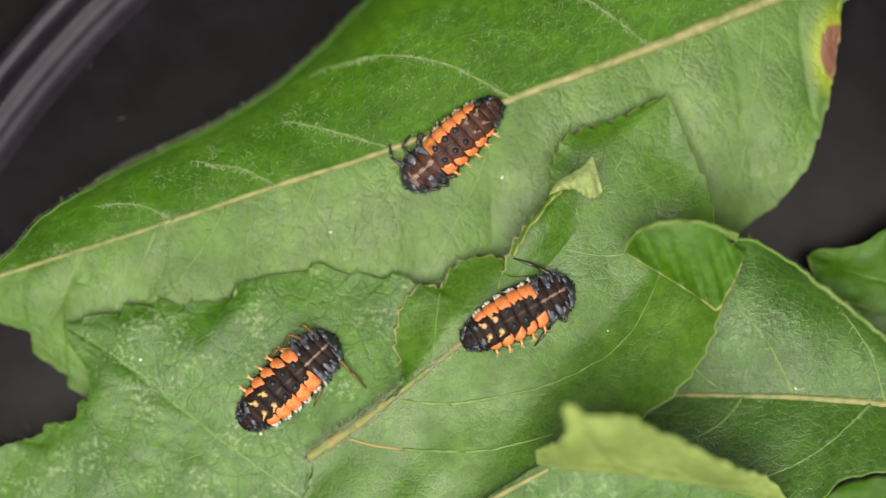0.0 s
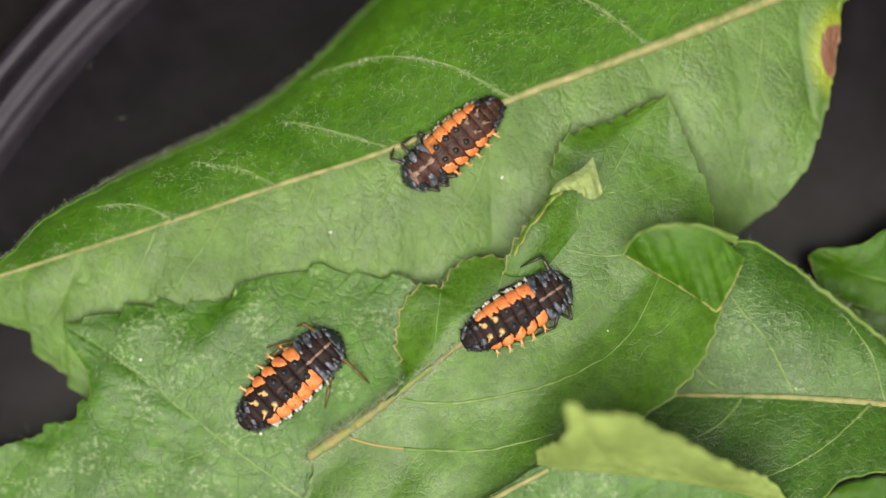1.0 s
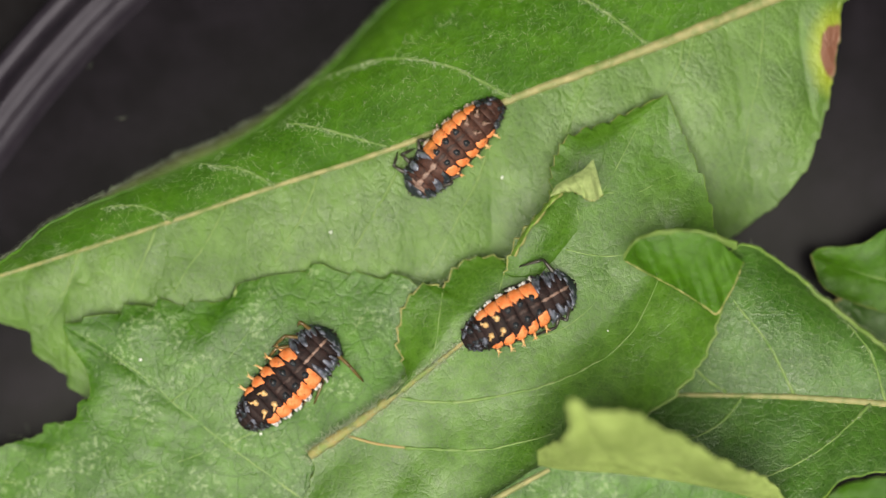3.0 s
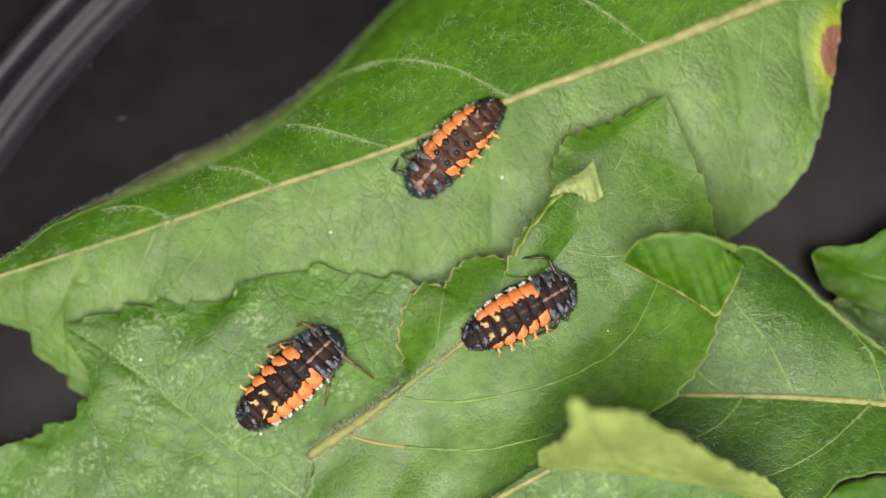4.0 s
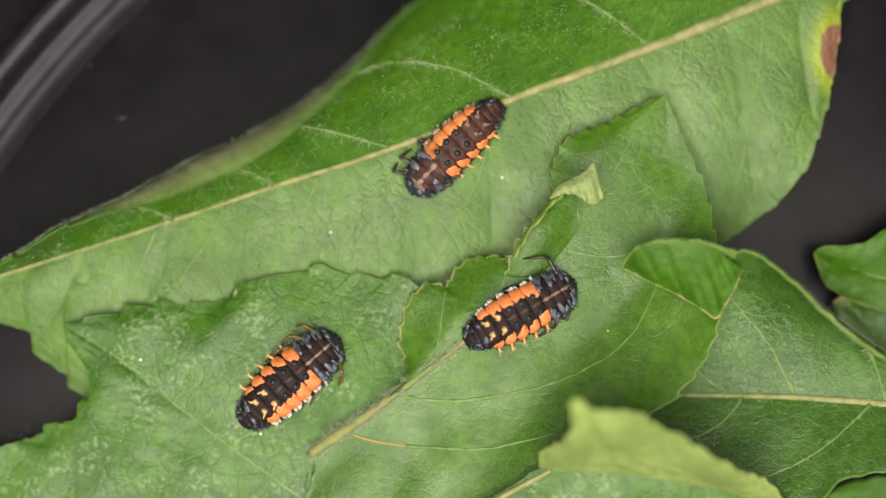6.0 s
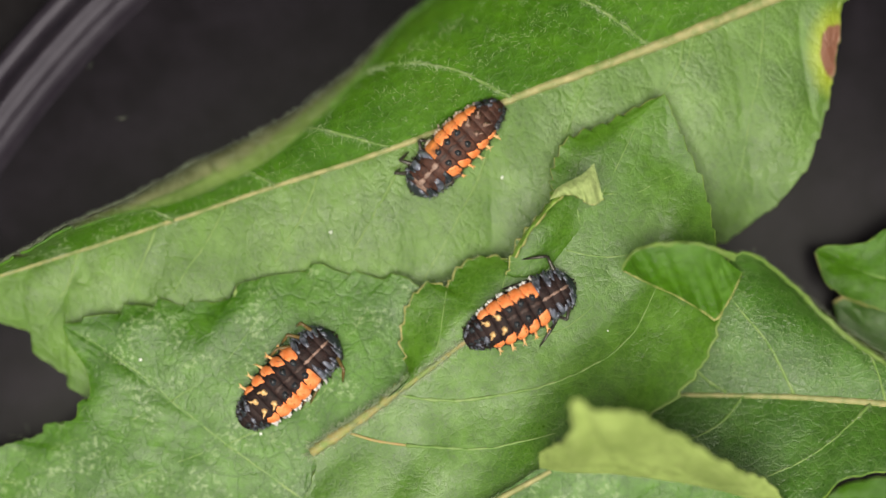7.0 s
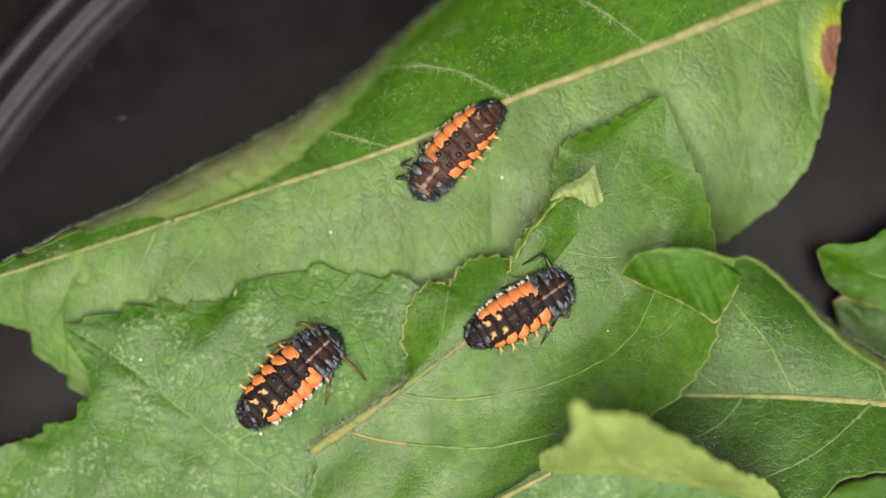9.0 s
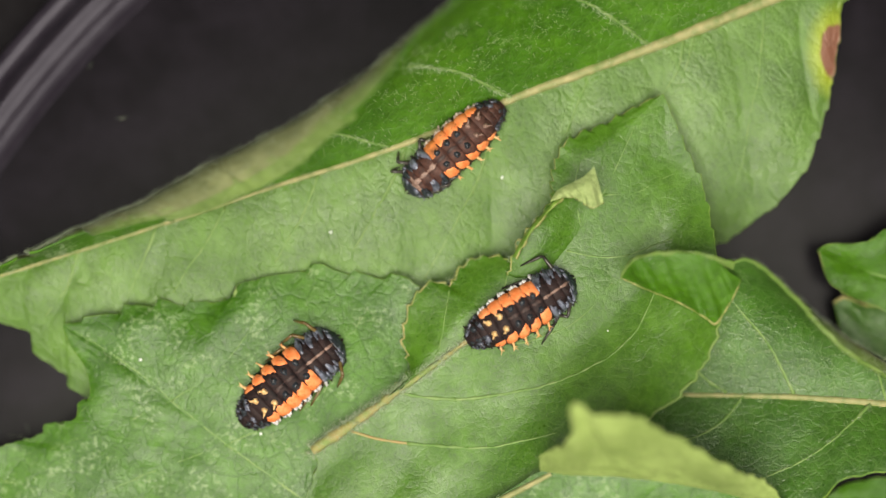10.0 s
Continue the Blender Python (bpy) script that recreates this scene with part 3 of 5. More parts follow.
for pts in ([(-9.16, 5.57), (-10.48, 2.31), (-12.38, -0.99)], [(4.17, 10.36), (2.52, 4.99), (-1.40, -2.23)], [(17.78, 15.47), (17.16, 12.83), (15.72, 10.56)], [(-16.05, 3.18), (-17.29, 0.87), (-19.97, -3.26)],
            [(-21.21, 1.61), (-22.03, -0.78), (-23.89, -4.91)], [(-26.98, -0.21), (-27.81, -2.43), (-29.46, -4.91)], [(-2.64, 7.67), (-3.88, 4.58), (-6.77, -0.37)], [(10.98, 13.16), (9.74, 10.77), (8.50, 7.47)]):
    vein("vein", broad, low_grid, pts, 0.10, 0.04, VEIN, lift=0.1)
for pts in ([(23.77, 17.99), (23.35, 13.24), (22.12, 5.82)], [(18.60, 15.90), (17.90, 13.20), (16.90, 11.40)]):
    vein("vein", broad, low_grid, pts, 0.08, 0.03, VEIN, lift=0.0)
for pts in ([(4.99, 11.18), (-0.17, 13.57), (-4.29, 13.86), (-9.24, 12.42)], [(-3.88, 7.47), (-7.59, 8.50), (-11.72, 9.32)], [(-12.54, 4.74), (-14.61, 5.82), (-18.32, 6.44)], [(-19.97, 2.10), (-22.03, 3.14), (-25.33, 3.14)], [(15.10, 15.10), (12.21, 17.16), (8.09, 19.02)]):
    vein("vein", broad, top_grids, pts, 0.13, 0.06, VEIN, fuzz=8)

# the leaf under the first larva
tooth_leaf = thing("toothed_leaf", "green leaf with a saw-toothed margin and pale mildew flecks", "leaf")
TOOTHED_MID = [(-28.05, -5.62, 5.20), (-23.89, -8.28, 5.20), (-20.13, -11.27, 5.30), (-15.96, -14.50, 5.40), (-10.56, -18.45, 5.40), (-3.50, -23.71, 5.00)]
g = ruled(TOOTHED_MID, [(-28.05, -5.62, 5.20), (-24.30, -4.95, 5.20), (-21.19, -4.25, 5.10), (-16.62, -4.12, 5.00), (-13.71, -2.58, 5.00), (-9.95, -1.66, 5.20), (-5.99, -2.12, 5.20), (-1.83, -2.87, 5.20), (2.75, -6.62, 5.20), (3.99, -14.94, 5.20), (0.67, -21.60, 5.20), (-3.50, -23.71, 5.00)], 260, 40, saw=(3.5, 0.7), seed=3, wave=0.4, hump=0.35, quilt=0.14, ribs=6, roll=0.16)
h = ruled(TOOTHED_MID, [(-28.05, -5.62, 5.20), (-27.32, -7.32, 5.30), (-26.28, -8.90, 5.30), (-25.97, -10.69, 5.20), (-26.11, -11.03, 5.10), (-26.79, -11.25, 5.00), (-26.98, -12.42, 4.90), (-27.27, -12.67, 4.90), (-29.49, -13.08, 4.60), (-29.72, -13.67, 4.50), (-30.20, -13.93, 4.40), (-32.84, -14.66, 4.20), (-36.70, -16.33, 3.80), (-35.91, -21.40, 3.60), (-24.46, -25.93, 4.20), (-11.85, -25.83, 4.80), (-3.50, -23.71, 5.00)], 260, 36, power=([0, 0.13, 0.25, 0.35, 0.49, 0.63, 1], [0, 0.055, 0.105, 0.135, 0.19, 0.24, 1]), saw=(2.7, [0, 0.05, 0.05, 0.05, 0.1, 0.15]), seed=4, wave=0.3, hump=0.3, quilt=0.08, ribs=7, roll=0.2)
SURFACES["toothed"] = [g, h]
for half in (g, h):
    sheet("blade", tooth_leaf, [half], [LEAF_FLECKED, UNDERSIDE, MARGIN])
vein("midrib", tooth_leaf, [g], [(-27.19, -5.98), (-23.68, -8.21), (-19.97, -11.18), (-15.84, -14.40), (-10.48, -18.32), (-7.59, -20.38)], [0, 0.3, 0.7, 1], [0.04, 0.08, 0.12, 0.14], VEIN, lift=-0.4)
for pts in ([(-19.97, -11.18), (-15.84, -8.21), (-12.54, -3.26)], [(-15.84, -14.40), (-9.24, -10.69), (-5.94, -4.91)]):
    vein("vein", tooth_leaf, [g], pts, 0.05, 0.02, VEIN, lift=-0.3)
for pts in ([(-23.89, -8.21), (-25.13, -10.27), (-26.57, -11.92)], [(-19.97, -11.18), (-24.10, -13.16), (-29.05, -14.81)], [(-15.84, -14.40), (-22.03, -16.46), (-27.81, -19.14)], [(-33.17, -17.08), (-29.87, -17.66), (-26.57, -18.61)]):
    vein("vein", tooth_leaf, [h], pts, 0.05, 0.02, VEIN, lift=-0.3)

# the leaf under the second larva
cut_leaf = thing("cut_leaf", "green leaf with a thick cut midrib and ragged, curling margins", "leaf")
CUT_MID = [(-9.84, -15.25, 6.20), (-5.94, -12.58, 6.60), (-3.46, -10.67, 6.80), (1.48, -6.74, 7.00), (7.26, -1.61, 6.80), (12.24, 5.00, 6.60), (14.36, 8.96, 6.30), (16.48, 11.28, 6.00)]
CUT_DRIFT = [(-9.57, -15.06, 0.41, 0.66), (-3.47, -11.18, 0.37, 0.45), (-2.64, -4.29, 0.83, 0.45), (0.66, -1.61, 0.91, 0.04), (-5.94, -14.19, 0.12, 0.54), (16.26, 11.10, -0.45, 0.08), (17.99, 6.44, -0.25, 0.12), (19.85, 2.76, -0.37, 0.12), (8.91, 5.82, 0.08, -0.41), (9.32, -9.24, 0.00, -0.00), (1.57, -6.77, 0.33, 0.21),
             (8.91, -2.43, 0.08, -0.00), (13.45, -12.42, 0.74, -0.00), (18.32, -8.00, 0.33, -0.12), (19.85, -4.29, 0.00, -0.58), (-7.59, -18.11, 0.33, 0.25), (4.79, -14.81, 0.08, 0.17), (6.85, 1.69, 0.17, -0.25)]
g = ruled(CUT_MID, [(-9.84, -15.25, 6.20), (-5.94, -12.42, 6.50), (-2.97, -9.68, 6.70), (-2.80, -8.81, 6.40), (-3.37, -6.95, 6.00), (-2.97, -4.41, 5.90), (-1.57, -2.76, 5.80), (-0.08, -2.93, 5.80), (0.66, -1.60, 5.70), (1.98, -0.78, 5.70), (4.28, -0.86, 6.10), (4.48, -2.10, 6.70), (4.89, -0.29, 7.20), (6.39, 1.84, 7.60), (7.88, 3.96, 7.00), (8.05, 5.77, 6.50), (8.99, 7.95, 6.20), (12.74, 9.45, 6.00), (16.48, 11.28, 6.00)], 260, 26, power=([0, 0.23, 0.31, 0.42, 0.53, 0.565, 0.6, 0.69, 0.83, 1], [0, 0.2, 0.266, 0.374, 0.48, 0.56, 0.6, 0.72, 0.81, 1]), saw=(1.15, 0.38, 1), seed=5, wave=0.5, hump=0.2, quilt=0.06, ribs=6, roll=0.14)
h = ruled(CUT_MID, [(-9.84, -15.25, 6.20), (-9.43, -16.18, 6.10), (-10.07, -18.60, 5.90), (-8.85, -22.70, 6.20), (0.66, -23.05, 6.60), (8.88, -17.64, 7.00), (13.18, -12.61, 7.20), (16.26, -10.31, 7.20), (18.32, -7.84, 7.20), (19.47, -5.38, 7.20), (19.90, -2.43, 7.00), (19.77, 0.04, 6.80), (19.57, 2.11, 6.40), (19.21, 4.18, 6.00), (17.98, 7.31, 6.00), (16.89, 10.24, 6.00), (16.48, 11.28, 6.00)], 220, 40, saw=(2.0, 0.3, 1), seed=6, hump=0.0, quilt=0.05, ribs=7, wave=0.5, roll=0.13, crease=([0, 0.12, 0.3, 0.45, 0.6, 0.72, 0.85, 1], [0.3, 0.3, 0.35, 0.42, 0.45, 0.5, 0.6, 0.6], [0, 0.5, 1.8, 2.6, 2.8, 2.4, 0.6, 0]))
SURFACES["cut"] = [g, h]
cut_left, cut_right = drifting(g, CUT_DRIFT), drifting(h, CUT_DRIFT)
sheet("blade", cut_leaf, cut_left, [LEAF_CUT, UNDERSIDE, RAGGED], cells=(20, 13))
sheet("blade", cut_leaf, cut_right, [LEAF_CUT, UNDERSIDE, MARGIN], cells=(20, 10))
vein("midrib", cut_leaf, cut_right, [p[:2] for p in CUT_MID[3:-1]], 0.09, 0.03, VEIN)
vein("midrib", cut_leaf, cut_right, [p[:2] for p in CUT_MID[:4]], 0.42, 0.15, RIB_STAINED, lift=0.15, label="thick downy straw-coloured midrib with brown stains, cut at its end", fuzz=56)
for pts in ([(-3.47, -10.93), (-1.40, -11.26), (2.72, -11.14), (8.91, -9.53), (13.04, -6.56), (15.10, -3.26), (16.60, 0.20)], [(-2.85, -14.65), (3.14, -14.61), (8.50, -13.24)]):
    vein("vein", cut_leaf, cut_right, pts, 0.13, 0.035, VEIN, lift=0.0)
for pts in ([(8.91, 0.04), (12.21, -0.58), (17.16, 0.87)], [(11.80, 4.17), (14.28, 4.17), (17.16, 5.41)], [(1.90, -6.56), (4.79, -6.97), (9.32, -5.32), (12.21, -2.43)], [(9.90, 2.20), (9.60, 4.20), (9.90, 6.60)]):
    vein("vein", cut_leaf, cut_right if pts[0][0] != 9.90 else cut_left, pts, 0.07, 0.03, VEIN, lift=-0.2)
edging("torn_edge", cut_leaf, cut_left, (0.27, 0.66), 0.08, RAGGED, "dry ragged yellowish edge", fuzz=4)
edging("rolled_margin", cut_leaf, cut_right, (0.50, 0.80), 0.11, PALE_RIM, "pale rolled margin")
vein("vein", cut_leaf, cut_right, [(-7.10, -13.78), (-5.12, -14.32), (-2.64, -14.65)], 0.11, 0.09, RUST, "rust-stained side vein")
for pts in ([(-1.20, -8.83), (-0.58, -6.15), (-0.25, -3.26)], [(3.55, -4.91), (3.96, -3.26), (4.37, -1.61)]):
    vein("vein", cut_leaf, cut_left, pts, 0.07, 0.04, VEIN)


def strip(name, parent, a, b, ns, nt, mats, anchors, hump=0.0, seed=0, cells=(4, 4), label="", saw=None, sigma=2.5, wave=1.0):
    """A loose tongue of leaf between two curves, that shifts with time."""
    g = ruled(a, b, ns, nt, saw=saw, seed=seed, wave=wave)
    s, t = np.meshgrid(np.linspace(0, 1, ns + 1), np.linspace(0, 1, nt + 1), indexing="ij")
    g[..., 2] += hump * np.sin(np.pi * t) * np.clip(np.minimum(s, 1 - s) * 6, 0, 1)
    grids = drifting(g, anchors, sigma)
    sheet(name, parent, grids, mats, cells=cells, label=label)
    return grids


FOLD_DRIFT = [(4.79, -0.37, 0.17, -0.17), (6.85, 2.10, 0.12, -0.25), (8.29, 4.37, 0.00, -0.50), (11.39, 4.17, 0.00, -0.99), (10.98, 6.64, 0.21, -0.70)]
strip("folded_edge", cut_leaf, [(4.86, -0.37, 8.10), (5.75, 1.26, 8.40), (6.96, 2.81, 8.60), (8.17, 4.19, 8.80)], [(5.09, -0.45, 8.50), (6.05, 1.18, 8.80), (7.26, 2.80, 9.00), (8.52, 4.18, 9.10)], 16, 4, [MARGIN, LEAF, TORN], FOLD_DRIFT, 0.12, 21, (4, 4), "pale rolled edge")
strip("folded_tip", cut_leaf, [(7.64, 3.90, 8.70), (8.12, 4.75, 9.00), (9.15, 5.39, 9.30), (9.95, 5.86, 9.50), (10.71, 6.63, 9.60)], [(7.96, 4.02, 8.90), (8.91, 4.33, 9.30), (9.79, 4.17, 9.50), (10.66, 3.68, 9.70), (11.43, 4.08, 9.70)], 40, 16, [CRIMPED, LEAF, TORN], FOLD_DRIFT, 0.3, 22, (10, 8), "small pale crimped turned-over corner", saw=(0.5, 0.28), wave=0.9)

# the leaf with the folded tip
fold_leaf = thing("folded_leaf", "deep green downy leaf with a rolled margin and turned-over tip", "leaf")
FOLD_MID = [(14.10, -10.66, 3.90), (17.41, -10.80, 4.40), (21.14, -10.82, 4.95), (25.70, -10.89, 5.50), (32.67, -11.38, 6.20), (41.30, -12.36, 1.00)]
g = ruled(FOLD_MID, [(14.10, -10.66, 3.90), (13.30, -14.05, 5.80), (16.25, -17.59, 7.40), (21.00, -19.49, 8.60), (24.90, -19.28, 9.60), (27.20, -17.80, 9.80), (28.21, -16.61, 9.60), (30.20, -16.06, 9.40), (32.06, -15.85, 9.20), (37.42, -14.66, 8.00), (41.30, -12.36, 1.00)], 70, 30, saw=(1.6, 0.12), seed=8, hump=0.15, quilt=0.12, ribs=6)
SURFACES["folded"] = [g]
sheet("blade", fold_leaf, [g], [LEAF_DEEP, UNDERSIDE, MARGIN], hairs=down(4.0, 0.35))
fold_low = [g]
fold_top = curled(FOLD_MID, [(14.10, -10.66, 3.90), (16.75, -8.31, 4.60), (18.30, -4.94, 5.60), (19.59, -1.60, 7.50), (21.35, 0.65, 9.00), (23.75, -0.45, 9.20), (26.96, -2.87, 9.40), (29.79, -5.02, 9.40), (32.26, -6.93, 9.20), (36.60, -9.76, 8.00), (41.30, -12.36, 1.00)], 70, 28, [10, 20, 65, 80, 80, 65, 30], [10, 20, 95, 150, 160, 140, 40], bend=1.9, low=(6.0, 13.0), power=0.85, saw=(1.6, 0.10), seed=9)
sheet("blade", fold_leaf, fold_top, [LEAF_DEEP, DOWNY, MARGIN], cells=(7, 2), hairs=down(9.0, 0.34), fringe=6.0, edge=GREEN_BACK)
vein("midrib", fold_leaf, fold_low, [p[:2] for p in FOLD_MID], 0.14, 0.34, RIB, "pale straw-green midrib", fuzz=3)
for pts in ([(25.75, -10.60), (23.77, -6.97), (20.88, -3.26)], [(20.88, -10.60), (19.23, -9.24), (17.78, -8.00)], [(32.35, -11.18), (31.19, -8.21), (28.30, -4.08)]):
    vein("vein", fold_leaf, fold_top, pts, 0.12, 0.06, VEIN, fuzz=3)
for pts in ([(22.12, -10.85), (20.05, -12.75), (17.16, -14.19)], [(31.19, -11.35), (27.48, -14.19), (22.53, -16.88)]):
    vein("vein", fold_leaf, fold_low, pts, 0.12, 0.06, VEIN, fuzz=3)
edging("rolled_margin", fold_leaf, fold_top, (0.42, 0.9), 0.19, PALE_RIM, "pale rolled margin", fuzz=14)
TIP_DRIFT = [(13.37, 0.45, -0.37, -2.56), (13.24, -0.45, -0.25, -1.65), (17.16, 1.86, -0.08, -3.14), (21.70, 0.66, -0.41, -2.48), (23.77, -0.17, -0.41, -2.15), (21.70, -0.45, -0.33, -1.98), (21.29, -1.69, -0.21, -1.16), (19.85, -4.29, 0.00, -0.58), (17.16, -2.43, -0.08, -0.70), (15.10, -1.40, -0.17, -0.99)]
tip_grids = strip("folded_tip", fold_leaf, [(13.02, 0.04, 9.60), (13.85, 1.12, 11.00), (16.54, 1.79, 12.00), (19.18, 1.40, 11.60), (20.53, 0.36, 10.80)], [(13.03, -0.24, 9.40), (14.79, -1.33, 9.60), (16.79, -2.50, 9.80), (18.89, -3.92, 9.80), (19.54, -4.36, 9.80), (20.05, -3.67, 9.90), (20.92, -1.89, 10.00), (21.50, -0.44, 10.20)], 60, 20, [LEAF, UNDERSIDE, TORN], TIP_DRIFT, 0.25, 23, (5, 4), "bright green turned-over tip with a brown torn edge")
edging("torn_edge", fold_leaf, tip_grids, (0.03, 0.97), 0.09, TORN, "dry brown torn edge")
strip("rolled_rim", fold_leaf, [(12.95, -0.36, 9.40), (13.73, 0.86, 10.60), (16.59, 1.52, 11.60), (19.20, 1.14, 11.20), (20.90, 0.50, 10.60)], [(13.00, 0.24, 9.80), (13.77, 1.34, 11.00), (16.54, 2.09, 12.00), (19.20, 1.70, 11.60), (20.95, 1.02, 11.00)], 25, 5, [PALE_RIM, LEAF, MARGIN], TIP_DRIFT, 0.2, 24, (5, 4), "pale rolled rim")

# the leaf at the dish's far side, drawing back
side_leaf = thing("curled_leaf", "green leaf with a thin pale edge, drawing back from its neighbour", "leaf")
SIDE_MID = [(27.20, -0.59, 3.40), (30.14, -1.60, 3.50), (34.40, -2.90, 3.30), (43.63, -5.00, 0.50)]
SIDE_DRIFT = [(27.20, -0.59, 1.35, 0.75), (27.60, -2.06, 1.15, 0.60), (29.60, -3.70, 0.40, 0.15), (30.10, 0.10, 0.35, 0.10), (33.00, 1.60, 0.00, 0.08), (34.00, -4.60, 0.05, 0.00), (38.00, -3.00, 0.00, 0.00)]
g = ruled(SIDE_MID, [(27.20, -0.59, 3.40), (27.80, -0.10, 4.00), (29.60, 0.06, 4.20), (30.90, 0.24, 4.20), (31.98, 0.88, 4.30), (33.30, 1.72, 4.40), (38.37, 2.97, 4.20), (43.63, -5.00, 0.50)], 40, 18, saw=(1.6, 0.12), seed=11, hump=0.2, quilt=0.1)
h = ruled(SIDE_MID, [(27.20, -0.59, 3.40), (27.50, -1.64, 3.70), (28.04, -2.90, 3.70), (29.60, -3.70, 3.60), (32.90, -4.65, 3.50), (37.00, -5.40, 3.00), (43.63, -5.00, 0.50)], 40, 18, saw=(1.6, 0.12), seed=12, hump=0.2, quilt=0.1)
side_upper, side_lower = drifting(g, SIDE_DRIFT), drifting(h, SIDE_DRIFT)
for grids in (side_upper, side_lower):
    sheet("blade", side_leaf, grids, [LEAF, UNDERSIDE, MARGIN], cells=(8, 9))
vein("midrib", side_leaf, side_upper, [(28.60, -1.20), (30.14, -1.66), (33.67, -2.75), (37.79, -3.80)], 0.05, 0.12, VEIN)
edging("pale_margin", side_leaf, side_lower, (0.0, 0.42), 0.07, TORN, "thin pale dry margin")

# the leaf tucked in between the folded and the curled one
tucked_leaf = thing("tucked_leaf", "dark green leaf with a dry yellowish tip, tucked under its neighbours", "leaf")
TUCKED_MID = [(29.30, -4.05, 2.40), (32.00, -6.20, 2.40), (36.50, -8.40, 1.60), (42.00, -9.60, 0.40)]
g = ruled(TUCKED_MID, [(29.30, -4.05, 2.40), (30.00, -3.65, 2.60), (31.60, -4.30, 2.60), (33.20, -4.30, 2.40), (36.70, -5.00, 1.80), (42.00, -9.60, 0.40)], 40, 14, saw=(1.2, 0.12), seed=16, hump=0.15, quilt=0.1)
h = ruled(TUCKED_MID, [(29.30, -4.05, 2.40), (29.60, -5.30, 2.30), (30.60, -7.60, 1.90), (34.00, -10.20, 1.20), (42.00, -9.60, 0.40)], 40, 14, saw=(1.2, 0.12), seed=17, hump=0.15, quilt=0.1)
for half in (g, h):
    sheet("blade", tucked_leaf, [half], [LEAF_DEEP, UNDERSIDE, MARGIN])
edging("dry_tip", tucked_leaf, [g], (0.0, 0.3), 0.13, RAGGED, "dry yellowish curled tip", fuzz=3)

# the small leaf below the folded one
low_leaf = thing("small_leaf", "dark green leaf lying low on the dish floor", "leaf")
LOW_MID = [(28.15, -19.70, 0.40), (31.81, -19.15, 1.40), (39.26, -18.82, 0.60)]
for edge, seed in (([(28.15, -19.70, 0.40), (29.72, -18.23, 1.20), (32.24, -17.44, 1.40), (36.55, -17.25, 1.20), (39.26, -18.82, 0.60)], 13), ([(28.15, -19.70, 0.40), (30.75, -21.43, 0.30), (35.90, -21.43, 0.30), (39.26, -18.82, 0.60)], 14)):
    sheet("blade", low_leaf, [ruled(LOW_MID, edge, 30, 12, saw=(1.4, 0.12), seed=seed, hump=0.2)], [LEAF, UNDERSIDE, MARGIN])

# the near leaf with its margin standing up
near_leaf = thing("upturned_leaf", "pale green leaf with its margin turned up and mildew flecks", "leaf")
NEAR_MID = [(1.46, -18.88, 8.60), (4.69, -16.88, 9.40), (7.09, -15.44, 10.00), (11.90, -15.96, 10.40), (16.72, -16.52, 10.40), (21.23, -17.40, 9.80), (25.88, -19.08, 8.60)]
NEAR_DRIFT = [(9.04, -11.59, 0.50, 0.25, 0.20, 0.42), (7.10, -15.72, 0.17, -0.66, 0.0, 0.0), (13.04, -12.67, 0.62, -0.00, 0.22, 0.38), (17.16, -14.19, 0.17, -0.08, 0.1, 0.2), (21.29, -16.05, -0.17, -0.25, 0.0, 0.0), (24.18, -17.08, -0.33, -0.33, 0.0, 0.0), (13.04, -16.38, 0.08, -0.25, 0.0, 0.0), (19.23, -17.29, 0.00, -0.21, 0.0, 0.0), (25.42, -18.94, -0.17, -0.17, 0.0, 0.0), (3.14, -18.11, 0.08, -0.17, 0.0, 0.0)]
g = ruled(NEAR_MID, [(1.46, -18.88, 8.60), (2.28, -21.17, 8.20), (8.80, -23.18, 8.40), (16.95, -23.18, 8.40), (23.09, -21.99, 8.20), (25.88, -19.08, 8.60)], 40, 20, saw=(1.6, 0.2), seed=15, hump=0.2, quilt=0.14)
near_low = drifting(g, NEAR_DRIFT)
sheet("blade", near_leaf, near_low, [LEAF_FLECKED, UNDERSIDE, MARGIN], cells=(8, 10))
near_top = strip("upturned_margin", near_leaf, [(6.69, -15.36, 10.00), (8.69, -15.73, 10.30), (12.70, -16.07, 10.50), (16.71, -16.59, 10.50), (21.22, -17.47, 9.90), (25.03, -18.86, 8.80)], [(6.52, -14.28, 12.00), (7.48, -13.79, 14.20), (8.36, -13.50, 16.00), (8.47, -11.86, 18.00), (8.24, -10.48, 19.20), (9.09, -11.25, 19.00), (12.40, -11.75, 18.40), (15.98, -13.25, 17.00), (20.13, -15.25, 14.80), (22.88, -16.32, 12.20), (24.90, -18.55, 9.60)], 48, 14, [TURNED, LEAF, TURNED], NEAR_DRIFT, 0.4, 25, (6, 7), "pale upturned margin seen from beneath", saw=(1.5, 0.5))
vein("midrib", near_leaf, near_low, [(1.69, -19.06), (4.79, -17.21), (7.51, -15.72)], 0.30, 0.16, RIB, "pale straw-green midrib", fuzz=2)


